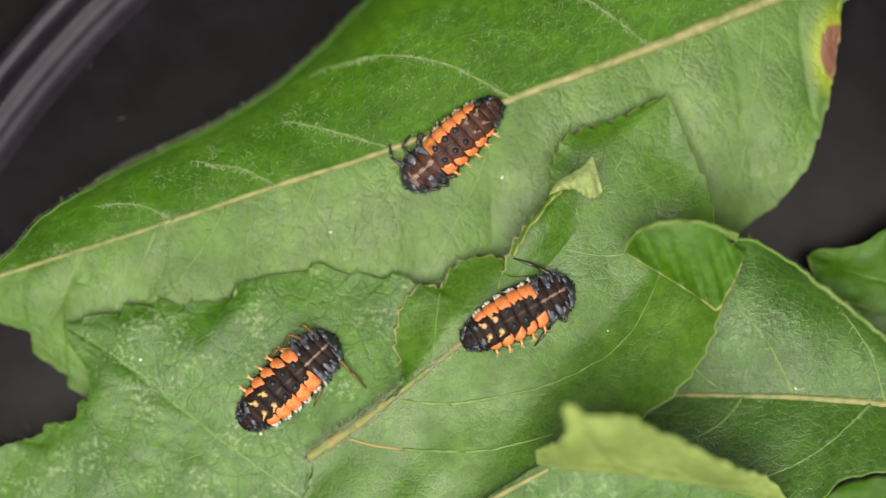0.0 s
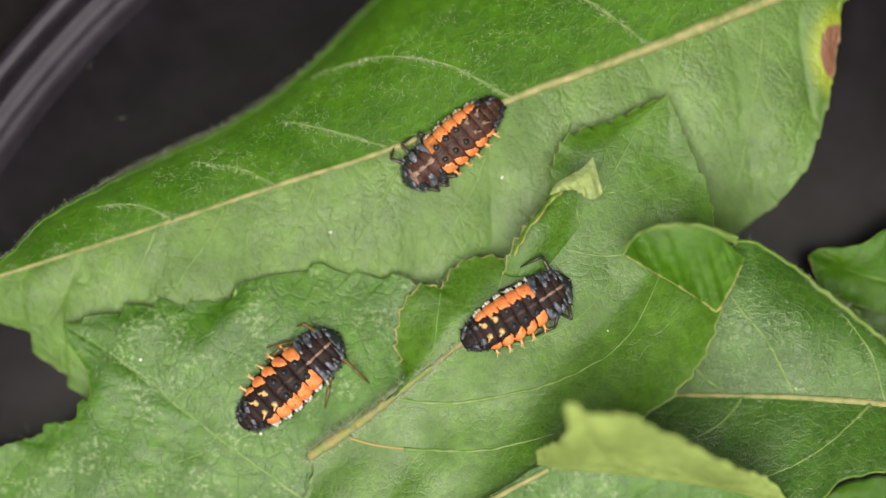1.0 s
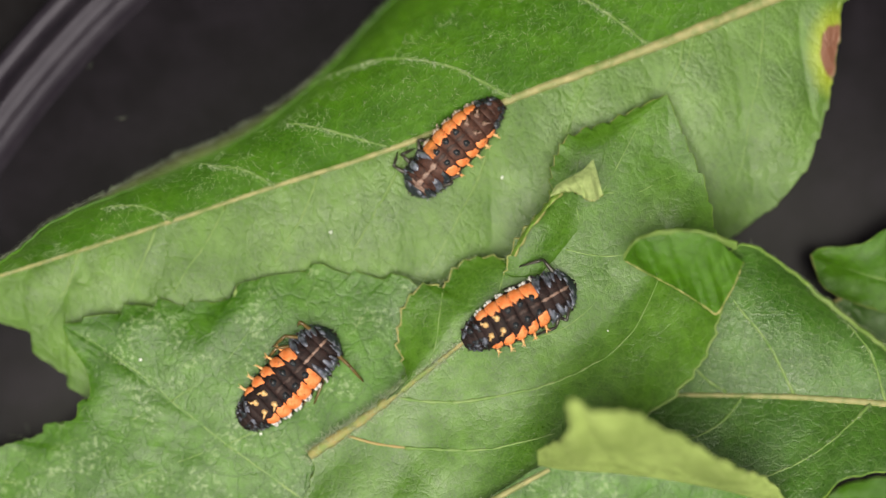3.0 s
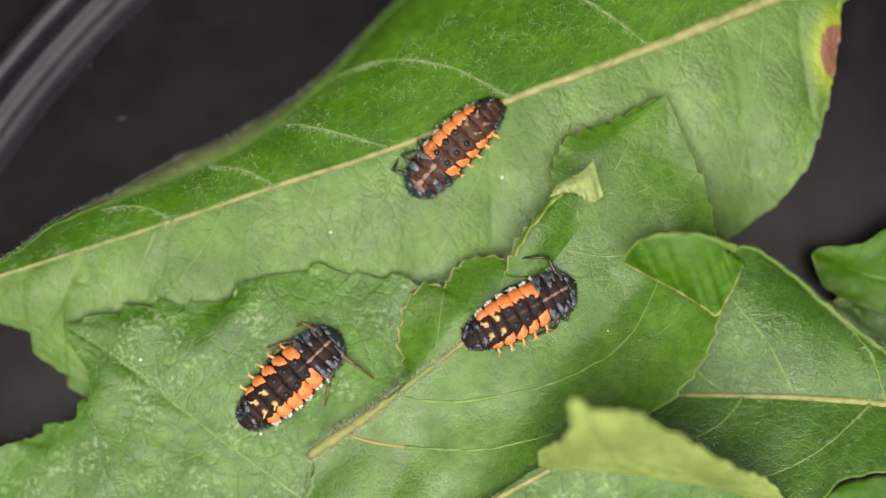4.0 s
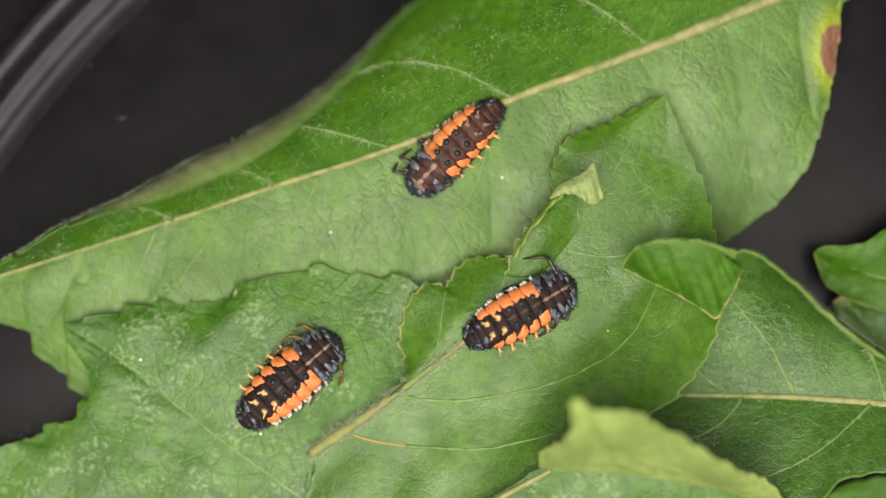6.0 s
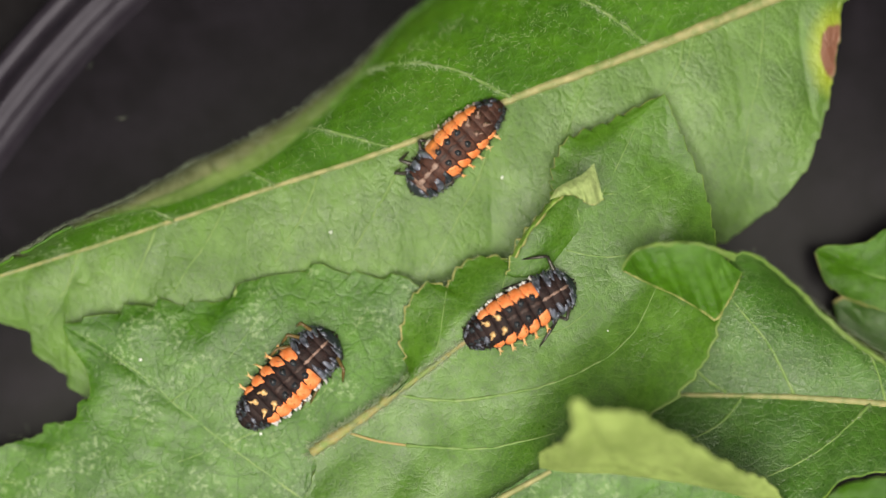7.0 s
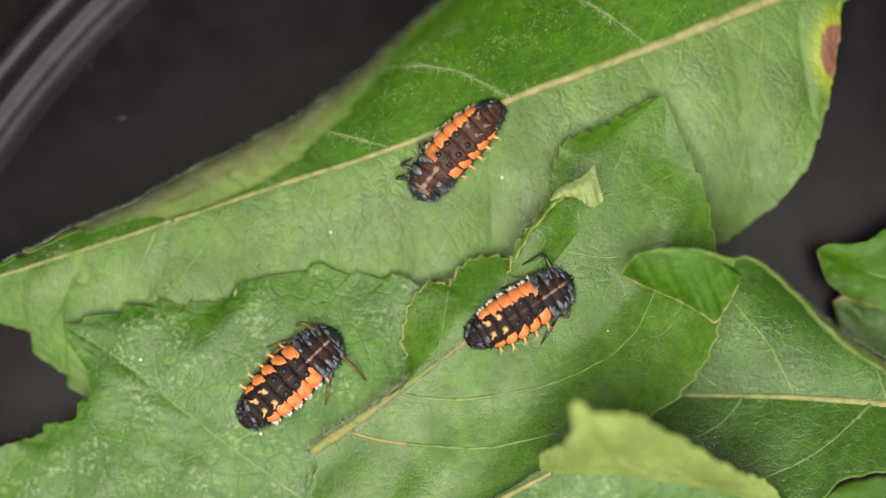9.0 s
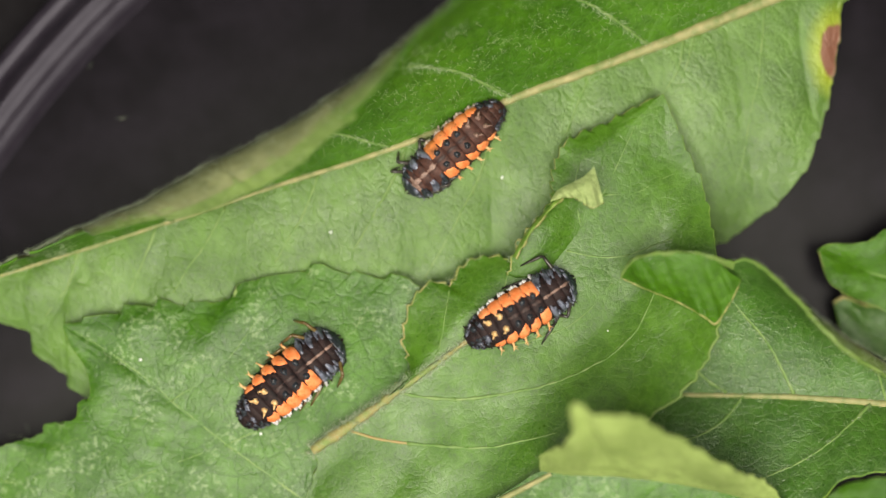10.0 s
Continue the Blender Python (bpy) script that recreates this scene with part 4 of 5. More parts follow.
# ---- larvae ----
# body outline along its length, from the tail: place, half width, height
BODY = np.array([(0.0, 0.5, 0.55), (0.4, 0.95, 1.0), (1.3, 1.42, 1.5), (2.2, 1.8, 1.9), (3.2, 2.02, 2.15), (4.2, 2.1, 2.25), (5.2, 2.08, 2.25), (6.2, 2.0, 2.15), (7.2, 1.86, 1.95), (8.1, 1.74, 1.75), (8.8, 1.58, 1.5), (9.2, 1.38, 1.2), (9.45, 1.05, 0.95), (9.6, 0.75, 0.7)])
SEGMENTS = [("tail_tip", 0.0, 0.55), ("abdomen_segment", 0.55, 1.05), ("abdomen_segment", 1.05, 1.6), ("abdomen_segment", 1.6, 2.55), ("abdomen_segment", 2.55, 3.6), ("abdomen_segment", 3.6, 4.62), ("abdomen_segment", 4.62, 5.66),
            ("abdomen_segment", 5.66, 6.75), ("thorax_segment", 6.75, 7.6), ("thorax_segment", 7.6, 8.45), ("thorax_segment", 8.45, 9.15), ("head", 9.15, 9.6)]


def skin(x, phi, out=0.0, x0=0.0, x1=9.6):
    """A place on the body: phi runs over the back from one side (0) to the other (pi)."""
    w, h = np.interp(x, BODY[:, 0], BODY[:, 1]), np.interp(x, BODY[:, 0], BODY[:, 2])
    f = np.clip((x - x0) / (x1 - x0), 0, 1)
    puff = 0.95 + 0.05 * np.sin(np.pi * f) ** 0.6
    c, s = np.cos(phi), np.sin(phi)
    return np.stack([x + 0 * phi, (w * puff + out) * np.sign(c) * np.abs(c) ** 0.9, 0.25 + (h * puff + out) * np.sign(s) * np.abs(s) ** 0.85], -1)


def segment_mesh(x0, x1):
    xs = np.linspace(x0 - 0.10, x1 + 0.10, 9)
    phi = np.concatenate([np.linspace(-0.12, np.pi + 0.12, 22), [np.pi + 0.5, 1.5 * np.pi, -0.5]])
    rings = []
    for i, x in enumerate(xs):
        r = skin(np.full(len(phi), min(max(x, 0), 9.6)), phi, 0, x0, x1)
        r[:, 0] = x
        low = np.sin(phi) < -0.2
        r[low, 2] = 0.12
        if i in (0, len(xs) - 1):
            r[:, 1] *= 0.9
            r[:, 2] = 0.12 + (r[:, 2] - 0.12) * 0.9
        rings.append(r)
    n = len(phi)
    v = np.vstack(rings)
    f = [[i * n + k, i * n + (k + 1) % n, (i + 1) * n + (k + 1) % n, (i + 1) * n + k] for i in range(len(xs) - 1) for k in range(n)]
    f += [list(range(n))[::-1], list(range((len(xs) - 1) * n, len(xs) * n))]
    rng = np.random.default_rng(int(x0 * 100))
    v[:, 1:] += rng.normal(0, 0.018, (len(v), 2))
    return v, f


def patch_mesh(x, phi, a, b, x0, x1, rng, rise=0.10, square=2.0, rough=0.08, skew=0.0):
    """A swollen lobe on the back."""
    v, f = [skin(np.array([x]), np.array([phi]), rise, x0, x1)[0]], []
    rings, n = 4, 18
    wob = 1 + 0.09 * np.sin(np.arange(n) * 2 * np.pi / n * 3 + rng.uniform(0, 6)) + rough * rng.normal(0, 1, n)
    around = np.arange(n) * 2 * np.pi / n
    wob = wob / (np.abs(np.cos(around)) ** square + np.abs(np.sin(around)) ** square) ** (1 / square)
    for k in range(1, rings + 1):
        r = k / rings
        ang = np.arange(n) * 2 * np.pi / n
        xs = x + a * r * np.cos(ang) * wob
        ps = phi + b * r * np.sin(ang) * wob
        xs = xs + skew * (ps - phi)
        q2 = skin(np.clip(xs, 0, 9.6), ps, rise * (1 - r ** 3) + 0.02 - 0.06 * (k == rings), x0, x1)
        v += list(q2)
    for j in range(n):
        f.append([0, 1 + j, 1 + (j + 1) % n])
    for k in range(rings - 1):
        for j in range(n):
            f.append([1 + k * n + j, 1 + (k + 1) * n + j, 1 + (k + 1) * n + (j + 1) % n, 1 + k * n + (j + 1) % n])
    return np.array(v), f


def lobe_mesh(xc, half, phi_out, phi_in, side, x0, x1, rng, widths, tips, lean=0.0, rise=0.08, nr=10, nc=11):
    """A raised field on the back from phi_out (towards the flank) to phi_in. widths: shares of half along it; tips: how far each finger of its inner end reaches."""
    eta, c = np.meshgrid(np.linspace(0, 1, nr), np.linspace(-1, 1, nc), indexing="ij")
    wob = 1 + np.interp(eta[:, :1], np.linspace(0, 1, 5), rng.normal(0, 0.06, 5))
    wide = half * np.interp(eta, np.linspace(0, 1, len(widths)), widths) * wob
    reach = np.interp(c, np.linspace(-1, 1, len(tips)), np.array(tips) + rng.normal(0, 0.05, len(tips)))
    phi = phi_out + (phi_in - phi_out) * eta * reach
    x = xc + lean * eta + wide * c + rng.normal(0, 0.012, c.shape)
    up = rise * (1 - np.abs(c) ** 4) * (1 - np.abs(2 * eta - 1) ** 5) + 0.025
    up[:, [0, -1]] = up[[0, -1], :] = -0.03
    up += rng.normal(0, 0.008, c.shape)
    ph = (phi if side > 0 else np.pi - phi).ravel()
    v = skin(np.clip(x.ravel(), 0, 9.6), ph, up.ravel(), x0, x1)
    idx = np.arange(nr * nc).reshape(nr, nc)
    quads = np.stack([idx[:-1, :-1], idx[:-1, 1:], idx[1:, 1:], idx[1:, :-1]], -1).reshape(-1, 4)
    return v, (quads if side > 0 else quads[:, ::-1]).tolist()


def spine_mesh(root, way, size, rng, prongs=3, fat=0.10):
    """A forked fleshy spine."""
    way = unit(np.asarray(way, float))
    parts = [tube([root - way * 0.1, root + way * size * 0.35, root + way * size * 0.62], [fat * 1.5, fat, fat * 0.75], 6)]
    for k in range(prongs):
        d = unit(way + rng.normal(0, 0.7, 3))
        p = root + way * size * (0.45 if k else 0.6)
        parts.append(tube([p, p + d * size * 0.25, p + d * size * 0.5], [fat * 0.55, fat * 0.36, fat * 0.08], 5))
    return join(parts)


def outward(x, phi):
    d = skin(np.array([x]), np.array([phi]), 0.1)[0] - skin(np.array([x]), np.array([phi]), 0.0)[0]
    return d


def make_larva(name, label, flip_sides, brown, seed, size=1.0, slim=1.0):
    """A larva along +x from its tail. slim: its breadth. flip_sides: the side (1 or -1) whose spines stand out orange, the other's are white."""
    rng = np.random.default_rng(seed)
    root = thing(name, label, "insect larva", "ladybird larvae on the leaves")
    segs = []
    body_mat = BROWN if brown else BLACK
    for k, (part_name, x0, x1) in enumerate(SEGMENTS):
        xc = (x0 + x1) / 2
        v, f = segment_mesh(x0, x1)
        seg = mesh_object(part_name, (v - [xc, 0, 0]) * [size, size * slim, size], f, [WART if part_name == "head" else body_mat], root)
        seg.location = (xc * size * MM, 0, 0)
        segs.append(seg)

        def put(kind, mesh, mat, text=""):
            vv, ff = mesh
            mesh_object(kind, (np.asarray(vv) - [xc, 0, 0]) * [size, size * slim, size], ff, [mat], seg, text)

        bristles = []
        for _ in range(60 if k < 3 or k > 7 else 26):
            x, ph = rng.uniform(x0, x1), rng.choice([rng.uniform(0.0, 0.6), rng.uniform(0.6, 1.57)])
            side = rng.choice([1, -1])
            p = skin(np.array([x]), np.array([ph if side > 0 else np.pi - ph]), 0, x0, x1)[0]
            bristles.append(strand(p, (rng.normal(0, 0.4), side * math.cos(ph), math.sin(ph) + 0.2), rng.uniform(0.2, 0.42), rng, 0.016, 0.2))
        bv, bf = join(bristles)
        tagged(mesh_object("bristles", (bv - [xc, 0, 0]) * [size, size * slim, size], bf, [WART], seg), "short black bristles", kind="stuff")
        abdomen = 3 <= k <= 7
        if abdomen:
            for side in (1, -1):
                lit = side == flip_sides
                pale = DULL if brown else WHITE
                reach = {3: 0.80, 4: 1.02, 5: 1.06, 6: 1.08, 7: 1.24}[k] if lit else {3: 1.0, 4: 1.16, 5: 1.20, 6: 1.22, 7: 1.35}[k]
                if brown and lit:
                    reach -= 0.12
                half = (x1 - x0) * (0.49 if lit else 0.53)
                shape, fingers = ([0.75, 0.95, 1.0, 0.85], [0.76, 0.86, 0.92, 1.0, 0.96]) if lit else ([0.9, 1.0, 1.0, 0.85], rng.choice([[0.86, 0.98, 0.84, 0.94, 1.0, 0.9], [0.8, 0.9, 1.0, 0.9, 0.96, 0.86], [0.9, 1.0, 0.94, 0.84, 0.96, 0.9]]))
                if k == 7:
                    fingers = [0.8, 0.9, 1.0, 1.0, 0.92]
                put("orange_lobe", lobe_mesh(xc, half, 0.30 if lit else 0.34, reach, side, x0, x1, rng, shape, fingers, 0.2 if lit else 0.1, 0.04), AMBER if brown and k == 7 and not lit else ORANGE)
                low = 0.34 if side > 0 else np.pi - 0.34
                p = skin(np.array([xc]), np.array([low]), 0, x0, x1)[0]
                d = np.array([-0.25, side * 1.0, 0.35])
                put("spine", spine_mesh(p, d, 0.74 if lit else 0.30, rng, 4 if lit else 5, 0.095 if lit else 0.12), (CREAM if k < 6 else TAN) if lit else pale)
                if lit:
                    put("spine", spine_mesh(p + [-0.22, 0, -0.12], d + rng.normal(0, 0.3, 3), 0.3, rng, 3, 0.045), BLACK)
                else:
                    p3 = skin(np.array([xc - 0.3]), np.array([low - side * 0.15]), 0, x0, x1)[0]
                    put("spine", spine_mesh(p3 + rng.normal(0, 0.1, 3), d + rng.normal(0, 0.9, 3), 0.26, rng, 5, rng.uniform(0.06, 0.10)), pale)
                    p5 = skin(np.array([xc + rng.uniform(-0.2, 0.4)]), np.array([low + side * 0.12]), 0, x0, x1)[0]
                    put("spine", spine_mesh(p5, d + rng.normal(0, 0.9, 3), 0.18, rng, 5, rng.uniform(0.03, 0.06)), pale)
                    for dx in (-0.28, 0.18):
                        put("pale_wart", patch_mesh(xc + dx + rng.normal(0, 0.05), low - side * 0.05, 0.15, 0.10, x0, x1, rng, 0.16, 2.0, 0.2), pale)
                    put("spine", spine_mesh(p + [0.35, 0, -0.1], d + rng.normal(0, 0.4, 3), 0.30, rng, 4, 0.05), BLACK)
                top = 1.33 if side > 0 else np.pi - 1.33
                if k in (3, 4):
                    put("cream_wart", patch_mesh(xc, top, 0.24, 0.13, x0, x1, rng, 0.28), TAUPE if brown else CREAM)
                    p4 = skin(np.array([xc - 0.1]), np.array([top - side * 0.05]), 0.2, x0, x1)[0]
                    put("spine", spine_mesh(p4, (-0.7, side * 0.5, 0.5), 0.42, rng, 2, 0.085), TAUPE if brown else CREAM)
                else:
                    put("dark_wart", patch_mesh(xc, top - side * 0.06, 0.26, 0.15, x0, x1, rng, 0.26), WART)
                    p4 = skin(np.array([xc]), np.array([top - side * 0.06]), 0.2, x0, x1)[0]
                    put("spine", spine_mesh(p4, (0, side * 0.3, 1), 0.32, rng, 3, 0.06), BLACK)
        elif part_name == "thorax_segment":
            for side in (1, -1):
                bars = ((-0.05, 0.27, 1.22), (0.30, 0.13, 0.75)) if k < 10 else ((-0.26, 0.14, 1.1), (0.20, 0.17, 1.25))
                for dx, half, inner in bars:
                    put("thorax_plate", lobe_mesh(xc + dx, half * rng.uniform(0.85, 1.1), 0.04, inner * rng.uniform(0.92, 1.05), side, x0, x1, rng, [1.0, 0.8, 1.1, 0.9, 0.7], [0.93, 1.0, 0.96, 0.9], rng.normal(-0.08, 0.1), 0.16), SLATE if not brown or rng.random() < 0.4 else WART, "dark grey shield plate")
                for ph in (0.18, 0.5):
                    put("thorax_plate", patch_mesh(xc + rng.normal(0, 0.15), ph if side > 0 else np.pi - ph, 0.16, 0.12, x0, x1, rng, 0.22, 3.0, 0.2), SLATE, "dark grey shield plate")
                for _ in range(6):
                    ph = rng.uniform(0.0, 0.4)
                    ph = ph if side > 0 else np.pi - ph
                    x = rng.uniform(x0, x1)
                    p = skin(np.array([x]), np.array([ph]), 0, x0, x1)[0]
                    put("spine", spine_mesh(p, (rng.normal(0.1, 0.3), side, rng.uniform(0, 0.6)), rng.uniform(0.25, 0.5), rng, 4, rng.uniform(0.035, 0.06)), SLATE if rng.random() < 0.4 else BLACK)
                p = skin(np.array([xc - 0.25]), np.array([0.25 if side > 0 else np.pi - 0.25]), 0, x0, x1)[0]
                if side != flip_sides and k == 8:
                    put("spine", spine_mesh(p, (-0.4, side, 0.1), 0.5, rng, 3, 0.12), WHITE)
            put("midline", patch_mesh(xc, np.pi / 2, 0.46, (0.05 if k < 10 else 0.07) * (2.2 if brown else 1), x0, x1, rng, 0.03, 2.5, 0.2), TAUPE, "pale brown midline")
            if brown and k == 10:
                put("midline", patch_mesh(xc + 0.15, np.pi / 2 - 0.15, 0.17, 0.62, x0, x1, rng, 0.05, 3.0, 0.15), TAUPE, "tan crossbar")
        elif part_name != "head":
            for side in (1, -1):
                for _ in range(5):
                    ph = rng.uniform(0.05, 1.35)
                    ph = ph if side > 0 else np.pi - ph
                    x = rng.uniform(x0 + 0.1, x1 - 0.1)
                    put("dark_wart", patch_mesh(x, ph, rng.uniform(0.12, 0.24), rng.uniform(0.12, 0.24), x0, x1, rng, rng.uniform(0.08, 0.2), 2.6, 0.22), SLATE if rng.random() < (0.25 if brown else 0.5) else WART)
                for _ in range(4):
                    ph = rng.uniform(0.0, 1.0)
                    ph = ph if side > 0 else np.pi - ph
                    p = skin(np.array([rng.uniform(x0, x1)]), np.array([ph]), 0.05, x0, x1)[0]
                    put("spine", spine_mesh(p, outward(xc, ph) * 10 + rng.normal(0, 0.5, 3) + [-0.4, side * 0.6, 0], rng.uniform(0.15, 0.4), rng, 3, rng.uniform(0.03, 0.06)), BLACK)
        else:
            for ph in (0.5, 1.1, np.pi - 1.1, np.pi - 0.5):
                put("thorax_plate", patch_mesh(9.3, ph, 0.16, 0.22, x0, x1, rng, 0.08, 3.0, 0.2), SLATE, "dark grey head plate")
            for side in (1, -1):
                put("jaw", tube([(9.5, side * 0.25, 0.35), (9.75, side * 0.25, 0.3), (9.9, side * 0.08, 0.28)], [0.13, 0.10, 0.03], 6), BLACK)
                put("antenna", tube([(9.45, side * 0.4, 0.6), (9.7, side * 0.55, 0.65)], [0.06, 0.03], 5), BLACK)
    for k in range(5, 8):
        x0, x1 = SEGMENTS[k][1:]
        xc = (x0 + x1) / 2
        v, f = patch_mesh(xc, np.pi / 2, 0.48, 0.07, x0, x1, rng, 0.03, 3.0, 0.15)
        mesh_object("midline", (v - [xc, 0, 0]) * [size, size * slim, size], f, [DUSK], segs[k], "faint brown midline")
    return root, segs


def body_poses(turn, stretch, size=1.0):
    """Poses of the segments in the larva's space when its front turns by so many degrees and its body stretches."""
    out, p, last = [], np.array([0.0, 0.0]), 0.0
    for name, x0, x1 in SEGMENTS:
        xc = (x0 + x1) / 2
        f = min(max((xc - 2.5) / 6.0, 0), 1)
        yaw = math.radians(turn) * f * f * (3 - 2 * f)
        step = (xc - last) * (1 + (stretch - 1) * min(1, xc / 3))
        p = p + step * np.array([math.cos(yaw), math.sin(yaw)])
        last = xc
        out.append(Matrix.Translation((p[0] * size * MM, p[1] * size * MM, 0)) @ Matrix.Rotation(yaw, 4, "Z"))
    return out


def leg_mesh(length, r0, r1, foot=False):
    path = [(0, 0, 0), (length * 0.3, 0, 0.05), (length * 0.7, 0, 0.04), (length, 0, 0)]
    v, f = tube(path, [r0, r0 * 1.1, (r0 + r1) / 2, r1], 7)
    if foot:
        v, f = join([(v, f), tube([(length - 0.03, 0, 0), (length + 0.10, 0.03, -0.04), (length + 0.14, 0.03, -0.10)], [r1 * 0.9, r1 * 0.7, r1 * 0.2], 5)])
    return v, f


def aim(origin, target, up=(0, 0, 1)):
    """A pose at origin whose x axis points at target."""
    x = (Vector(target) - Vector(origin)).normalized()
    y = Vector(up).cross(x).normalized()
    z = x.cross(y)
    m = Matrix((x, y, z)).transposed().to_4x4()
    m.translation = Vector(origin) * MM
    return m


THIGH, SHIN = 1.55, 1.75


def place_larva(root, segs, surface, tail, heading, drift, bends, legs, legs_mat, tilt=0.0, size=1.0, leg=1.0):
    """Sets a larva on a leaf and keys it. bends: seconds, turn, stretch. legs: (segment, side, knee way, [(seconds, x, y) of the foot]). leg: the length of its legs."""
    lx, ly = tail
    ca, sa = math.cos(math.radians(heading)), math.sin(math.radians(heading))
    z0 = height(surface, lx + ca * 2.5, ly + sa * 2.5)
    z1 = height(surface, lx + ca * 7.5, ly + sa * 7.5)
    base = min(z0, z1) - 0.05 if abs(z1 - z0) > 3 else z0 - (z1 - z0) * 0.5
    pitch = math.degrees(math.atan2(z1 - z0, 5.0))
    still = Matrix.Translation((lx * MM, ly * MM, (base + 0.02) * MM)) @ pose(0, 0, 0, 0, 0, heading) @ pose(0, 0, 0, tilt, -pitch, 0)
    MOVES.append((root, [(0, still), (10, Matrix.Translation((drift[0] * MM, drift[1] * MM, 0)) @ still)]))
    times = [b[0] for b in bends]
    poses = [body_poses(b[1], b[2], size) for b in bends]
    for k, seg in enumerate(segs):
        MOVES.append((seg, [(t, p[k]) for t, p in zip(times, poses)]))
    thigh_len, shin_len = THIGH * leg, SHIN * leg
    for seg_no, side, knee, feet in legs:
        thigh = mesh_object("leg", *leg_mesh(thigh_len, 0.15, 0.12), [legs_mat], root)
        shin = mesh_object("shin", *leg_mesh(shin_len, 0.115, 0.06, True), [legs_mat], thigh)
        rows_a, rows_b = [], []
        ft = np.array(feet, float)
        for t, p in zip(times, poses):
            x0, x1 = SEGMENTS[seg_no][1:]
            hip = p[seg_no] @ Vector((0, side * np.interp((x0 + x1) / 2, BODY[:, 0], BODY[:, 1]) * 0.72 * size * MM, 0.75 * size * MM))
            k = t / 10
            world_foot = Vector(((np.interp(t, ft[:, 0], ft[:, 1])) * MM, np.interp(t, ft[:, 0], ft[:, 2]) * MM, 0))
            world_foot.z = (height(surface, world_foot.x / MM, world_foot.y / MM) + 0.10) * MM
            foot = (Matrix.Translation((drift[0] * MM * k, drift[1] * MM * k, 0)) @ still).inverted() @ world_foot
            hip, foot = hip / MM, foot / MM
            d = foot - hip
            dist = min(max(d.length, abs(thigh_len - shin_len) + 0.1), thigh_len + shin_len - 0.01)
            w = d.normalized()
            a = (thigh_len ** 2 - shin_len ** 2 + dist ** 2) / (2 * dist)
            hgt = math.sqrt(max(thigh_len ** 2 - a * a, 0))
            side_way = Vector(knee)
            side_way = (side_way - w * side_way.dot(w)).normalized()
            kn = hip + w * a + side_way * hgt
            end = hip + w * dist
            m = aim(hip, kn)
            rows_a.append((t, m))
            rows_b.append((t, m.inverted() @ aim(kn, end)))
        MOVES.append((thigh, rows_a))
        MOVES.append((shin, rows_b))


LARVA_LABEL = "black and orange spiny ladybird larva "
ladybird, parts = make_larva("ladybird_larva", LARVA_LABEL + "clinging to the toothed leaf", 1, False, 31, 0.965)
place_larva(ladybird, parts, "toothed", (-14.69, -12.91), 43.5, (0.0, 0.17),
            [(0, 0, 1.0), (0.5, 0, 1.0), (1, -1, 1.03), (1.5, -1, 1.04), (2, 0, 1.03), (2.5, 4, 1.0), (4, 0, 1.04), (4.5, -5, 1.01), (5, -4, 1.01), (5.5, -4, 1.01), (7, 1, 1.0), (7.5, 1, 1.0), (8, 0, 1.01), (8.5, 0, 1.03), (9, 0, 1.03), (9.5, -5, 1.01), (10, -5, 1.01)],
            [(10, -1, (0.2, -0.3, 1), [(0, -5.69, -10.15), (0.5, -5.69, -10.15), (1, -5.45, -9.82), (1.5, -5.36, -9.74), (2, -5.36, -9.70), (2.5, -6.07, -9.82), (4, -5.16, -9.45), (4.5, -7.72, -10.07), (5.5, -7.72, -10.11), (7, -7.34, -9.74), (8, -7.18, -9.90), (8.5, -6.89, -9.28), (9, -5.69, -9.61), (9.5, -7.72, -10.11), (10, -7.72, -10.11)]),
             (9, -1, (0.3, -0.5, 1), [(0, -9.78, -12.30), (0.5, -9.78, -12.30), (1, -8.71, -12.05), (2, -8.33, -12.01), (2.5, -9.94, -11.97), (4, -8.79, -12.17), (4.5, -10.15, -12.30), (8, -10.15, -12.13), (8.5, -8.71, -12.17), (9, -8.71, -12.17), (9.5, -10.15, -12.34), (10, -10.15, -12.34)]),
             (8, -1, (0.3, -0.5, 1), [(0, -11.06, -12.67), (1, -10.89, -12.54), (2, -10.89, -12.54), (10, -10.98, -12.58)]),
             (10, 1, (0.2, 0.3, 1), [(0, -10.48, -5.74), (0.5, -10.48, -5.74), (1, -10.69, -5.65), (9, -10.81, -5.65), (9.5, -10.98, -5.24), (10, -10.98, -5.24)]),
             (9, 1, (0.3, 0.5, 1), [(0, -11.72, -6.97), (0.5, -11.72, -6.97), (1, -13.37, -7.34), (2, -13.37, -7.34), (2.5, -12.13, -7.06), (4, -13.29, -7.34), (4.5, -11.92, -7.06), (8, -11.92, -7.06), (8.5, -13.37, -7.34), (9, -13.37, -7.34), (9.5, -11.92, -6.97), (10, -11.92, -6.97)]),
             (8, 1, (0.3, 0.5, 1), [(0, -12.96, -8.21), (10, -12.96, -8.21)])], LEG_BROWN, size=0.965)
ladybird, parts = make_larva("ladybird_larva", LARVA_LABEL + "clinging to the cut leaf", -1, False, 32, 0.93, 0.95)
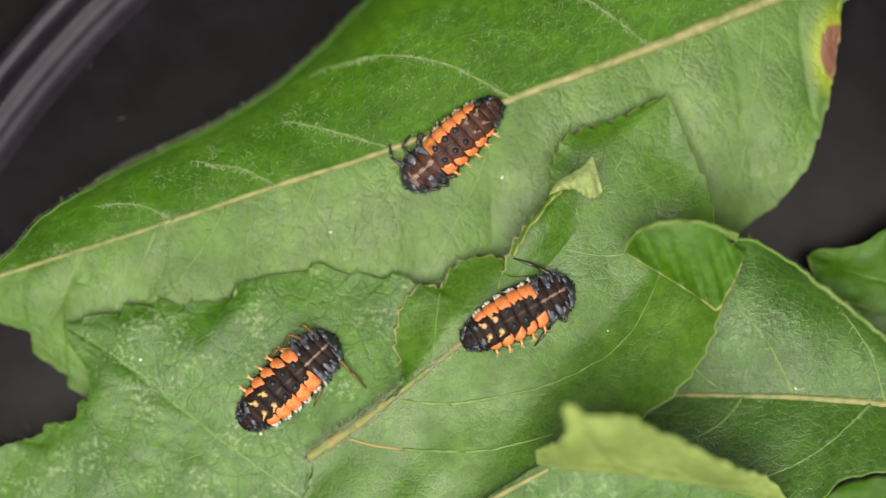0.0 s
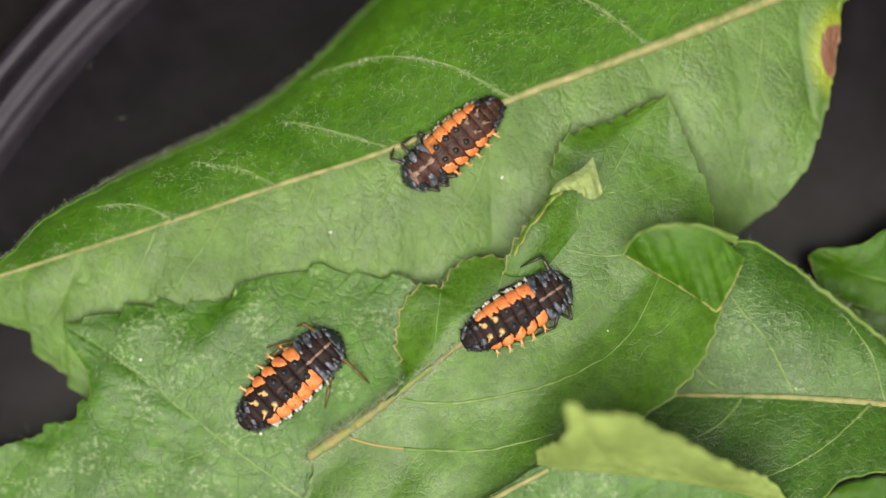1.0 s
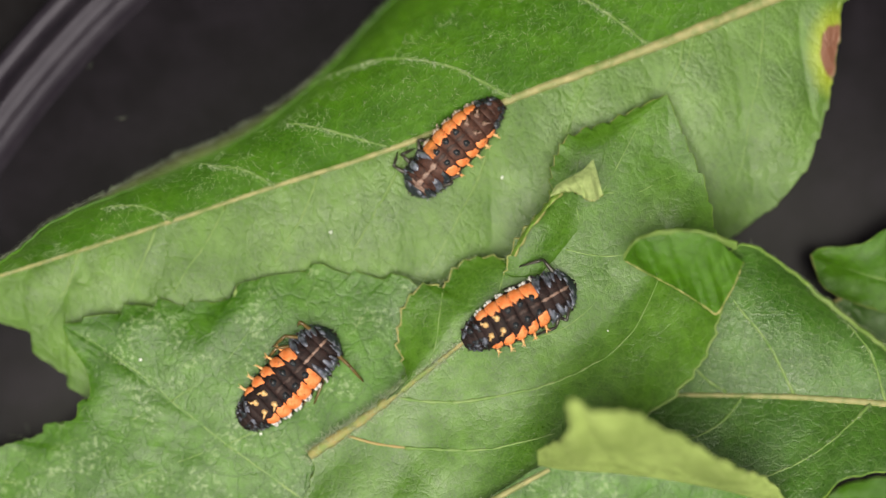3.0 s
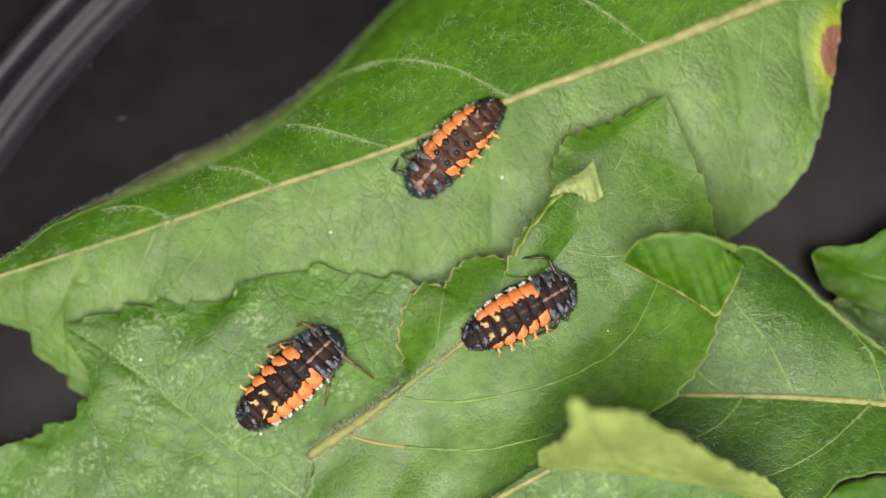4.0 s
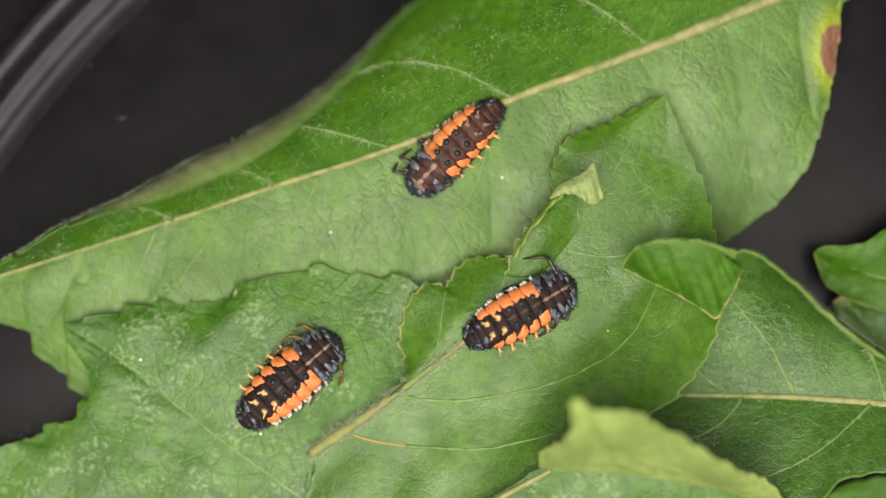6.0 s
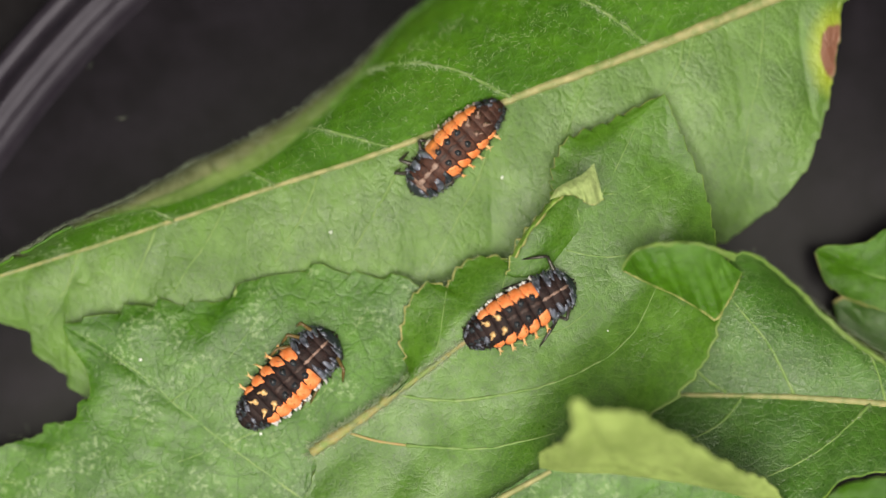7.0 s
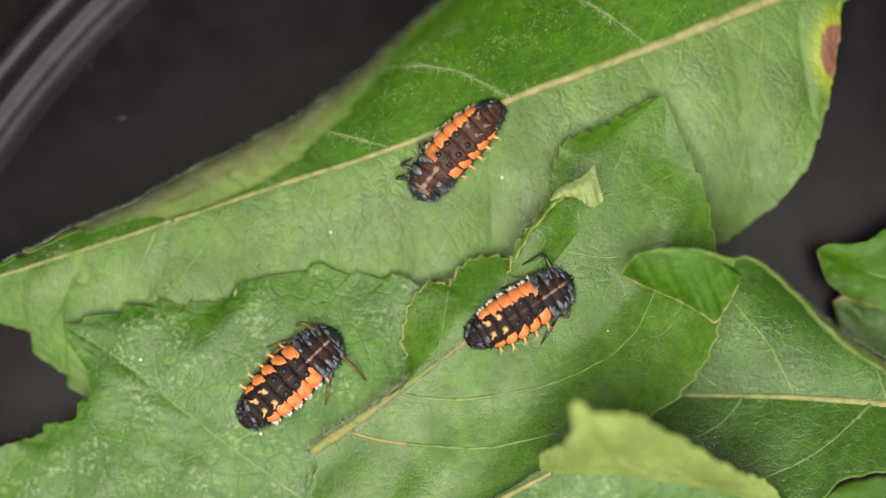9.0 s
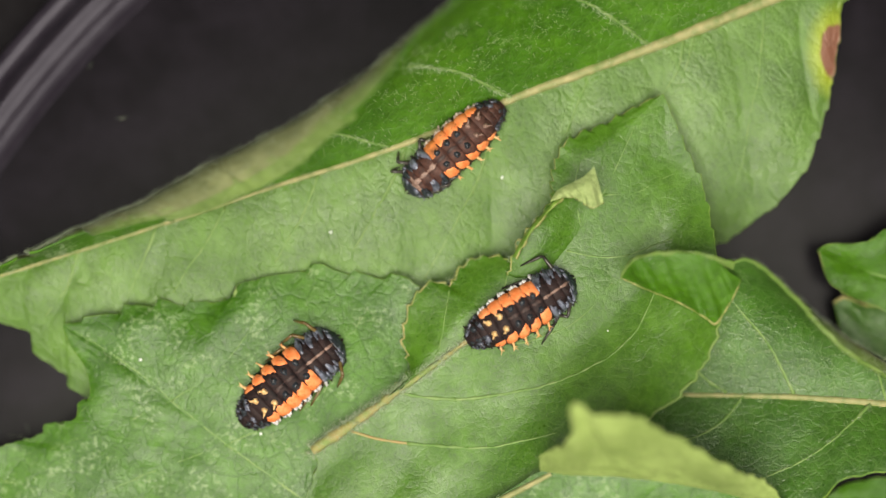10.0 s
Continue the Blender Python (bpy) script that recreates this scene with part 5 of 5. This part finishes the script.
place_larva(ladybird, parts, "cut", (1.44, -6.85), 28.5, (0.33, 0.2),
            [(0, 0, 1.0), (0.5, 4, 0.97), (1, 4, 0.98), (1.5, 3, 0.99), (2, 2, 1.0), (2.5, 0, 1.0), (4, 0, 1.0), (4.5, 1, 0.99), (5, 1, 1.0), (5.5, 0, 1.0), (7, 1, 0.98), (7.5, 0, 0.98), (8, 0, 0.99), (8.5, 0, 1.0), (9, 5, 0.97), (9.5, 4, 0.97), (10, 4, 0.98)],
            [(10, 1, (1, 0.8, 0.5), [(0, 4.62, -0.45), (0.5, 5.36, -1.44), (1, 5.69, -1.28), (2.5, 5.61, -1.44), (4, 5.86, -0.66), (8.5, 5.86, -0.78), (9, 5.82, -1.11), (10, 5.69, -1.20)]),
             (9, 1, (0.2, 1, 0.6), [(0, 2.95, -3.35), (10, 3.25, -3.15)]),
             (8, 1, (0.0, 1, 0.6), [(0, 2.00, -4.25), (10, 2.35, -4.05)]),
             (10, -1, (0.8, -0.6, 1), [(0, 7.76, -4.74), (0.5, 8.29, -4.41), (2, 7.84, -4.74), (10, 7.76, -4.74)]),
             (9, -1, (0.5, -0.6, 0.6), [(0, 6.60, -7.14), (0.5, 6.68, -6.31), (5.5, 6.68, -6.31), (7, 6.85, -7.43), (7.5, 6.89, -7.30), (10, 7.10, -7.06)]),
             (8, -1, (0.3, -0.5, 1), [(0, 4.99, -6.81), (10, 5.12, -6.81)])], LEG_BLACK, size=0.93)
ladybird, parts = make_larva("ladybird_larva", LARVA_LABEL + "bending over the broad leaf's midrib", 1, True, 33, 0.96, 0.86)
place_larva(ladybird, parts, "broad", (4.17, 10.85), -137.5, (0.12, -0.25),
            [(0, -1.0, 1.000), (0.5, 2.2, 0.994), (1, -3.3, 0.979), (1.5, -4.8, 0.986), (2, -1.2, 0.982), (2.5, 5.4, 1.002), (4, 6.4, 1.006), (4.5, -8.7, 0.976), (5, 5.6, 0.989), (5.5, 4.5, 0.999), (7, 5.6, 0.982), (7.5, 6.4, 0.981), (8, 11.9, 1.006), (8.5, 10.8, 1.005), (9, 10.2, 0.998), (9.5, 6.3, 0.995), (10, 0.5, 1.005)],
            [(10, -1, (1, -0.9, 0.7), [(0, -3.96, 7.80), (0.5, -3.59, 7.63), (1, -3.59, 7.51), (1.5, -3.63, 7.34), (2, -3.51, 7.34), (2.5, -3.38, 7.14), (4, -3.30, 6.60), (4.5, -3.55, 7.14), (5, -3.38, 6.77), (5.5, -3.47, 6.64), (7, -3.18, 5.94), (7.5, -3.09, 6.11), (8, -2.93, 5.45), (8.5, -2.85, 6.07), (9, -2.89, 5.45), (9.5, -3.01, 5.86), (10, -3.26, 6.02)]),
             (9, -1, (1, -0.9, 0.7), [(0, -2.31, 8.50), (0.5, -2.23, 8.25), (1, -2.19, 8.33), (1.5, -2.39, 8.25), (2, -2.10, 8.33), (2.5, -2.23, 7.67), (4, -1.98, 7.26), (4.5, -2.31, 8.29), (5, -2.02, 7.55), (5.5, -2.15, 7.47), (7, -2.56, 7.14), (7.5, -1.77, 7.47), (8, -1.61, 7.06), (8.5, -2.02, 7.18), (9, -2.27, 6.68), (9.5, -2.39, 7.10), (10, -3.26, 7.14)]),
             (8, -1, (0.6, -0.8, 0.7), [(0, -0.78, 8.09), (10, -0.66, 7.88)]),
             (10, 1, (0.6, 0.6, 1), [(0, -0.78, 5.07), (10, -0.66, 4.91)]),
             (9, 1, (0.6, 0.6, 1), [(0, 0.33, 5.49), (10, 0.33, 5.49)]),
             (8, 1, (0.4, 0.6, 1), [(0, 1.16, 6.15), (10, 1.16, 6.15)])], LEG_BLACK, size=0.96, leg=0.76)

# ---- specks on the leaves ----
for x, y, name in ((*(4.37, 5.28), "broad"), (*(-8.29, 1.24), "broad"), (*(-13.37, -13.57), "toothed"), (*(-22.24, -8.13), "toothed"), (*(25.91, -10.23), "folded"), (*(11.97, -5.94), "cut")):
    z = height(name, x, y)
    bm = bmesh.new()
    bmesh.ops.create_icosphere(bm, subdivisions=2, radius=(0.06 if name == "cut" else 0.11) * MM)
    for vert in bm.verts:
        vert.co *= 1 + 0.3 * noise.noise(vert.co * 9000 + Vector((x, y, z)))
        vert.co.z *= 0.6
    me = bpy.data.meshes.new("speck")
    bm.to_mesh(me)
    bm.free()
    me.materials.append(SPECK)
    ob = new("speck", me)
    ob.location = (x * MM, y * MM, (z + 0.05) * MM)
    tagged(ob, "tiny white speck stuck on a green leaf", "speck", "specks on the leaves")


# ---- dust on the dish floor ----
for x, y, long in ((-26.85, 13.7, 0.5), (-31.9, -14.2, 1.3), (-31.6, -13.9, 0.7), (-24.9, 9.85, 1.0)):
    rng = np.random.default_rng(int(abs(x) * 100))
    v, f = strand((0, 0, 0.03), (rng.normal(), rng.normal(), 0.02), long, rng, 0.014, 0.3)
    v[:, 2] = 0.01 + np.abs(v[:, 2]) * 0.3
    fibre = mesh_object("dust_fibre", v, f, [HAIR])
    fibre.location = (x * MM, y * MM, 0)
    tagged(fibre, "tiny pale dust fibre on the black dish", "dust", "dust on the dish")


def motions():
    for ob, rows in MOVES:
        walk(ob, rows)


motions()
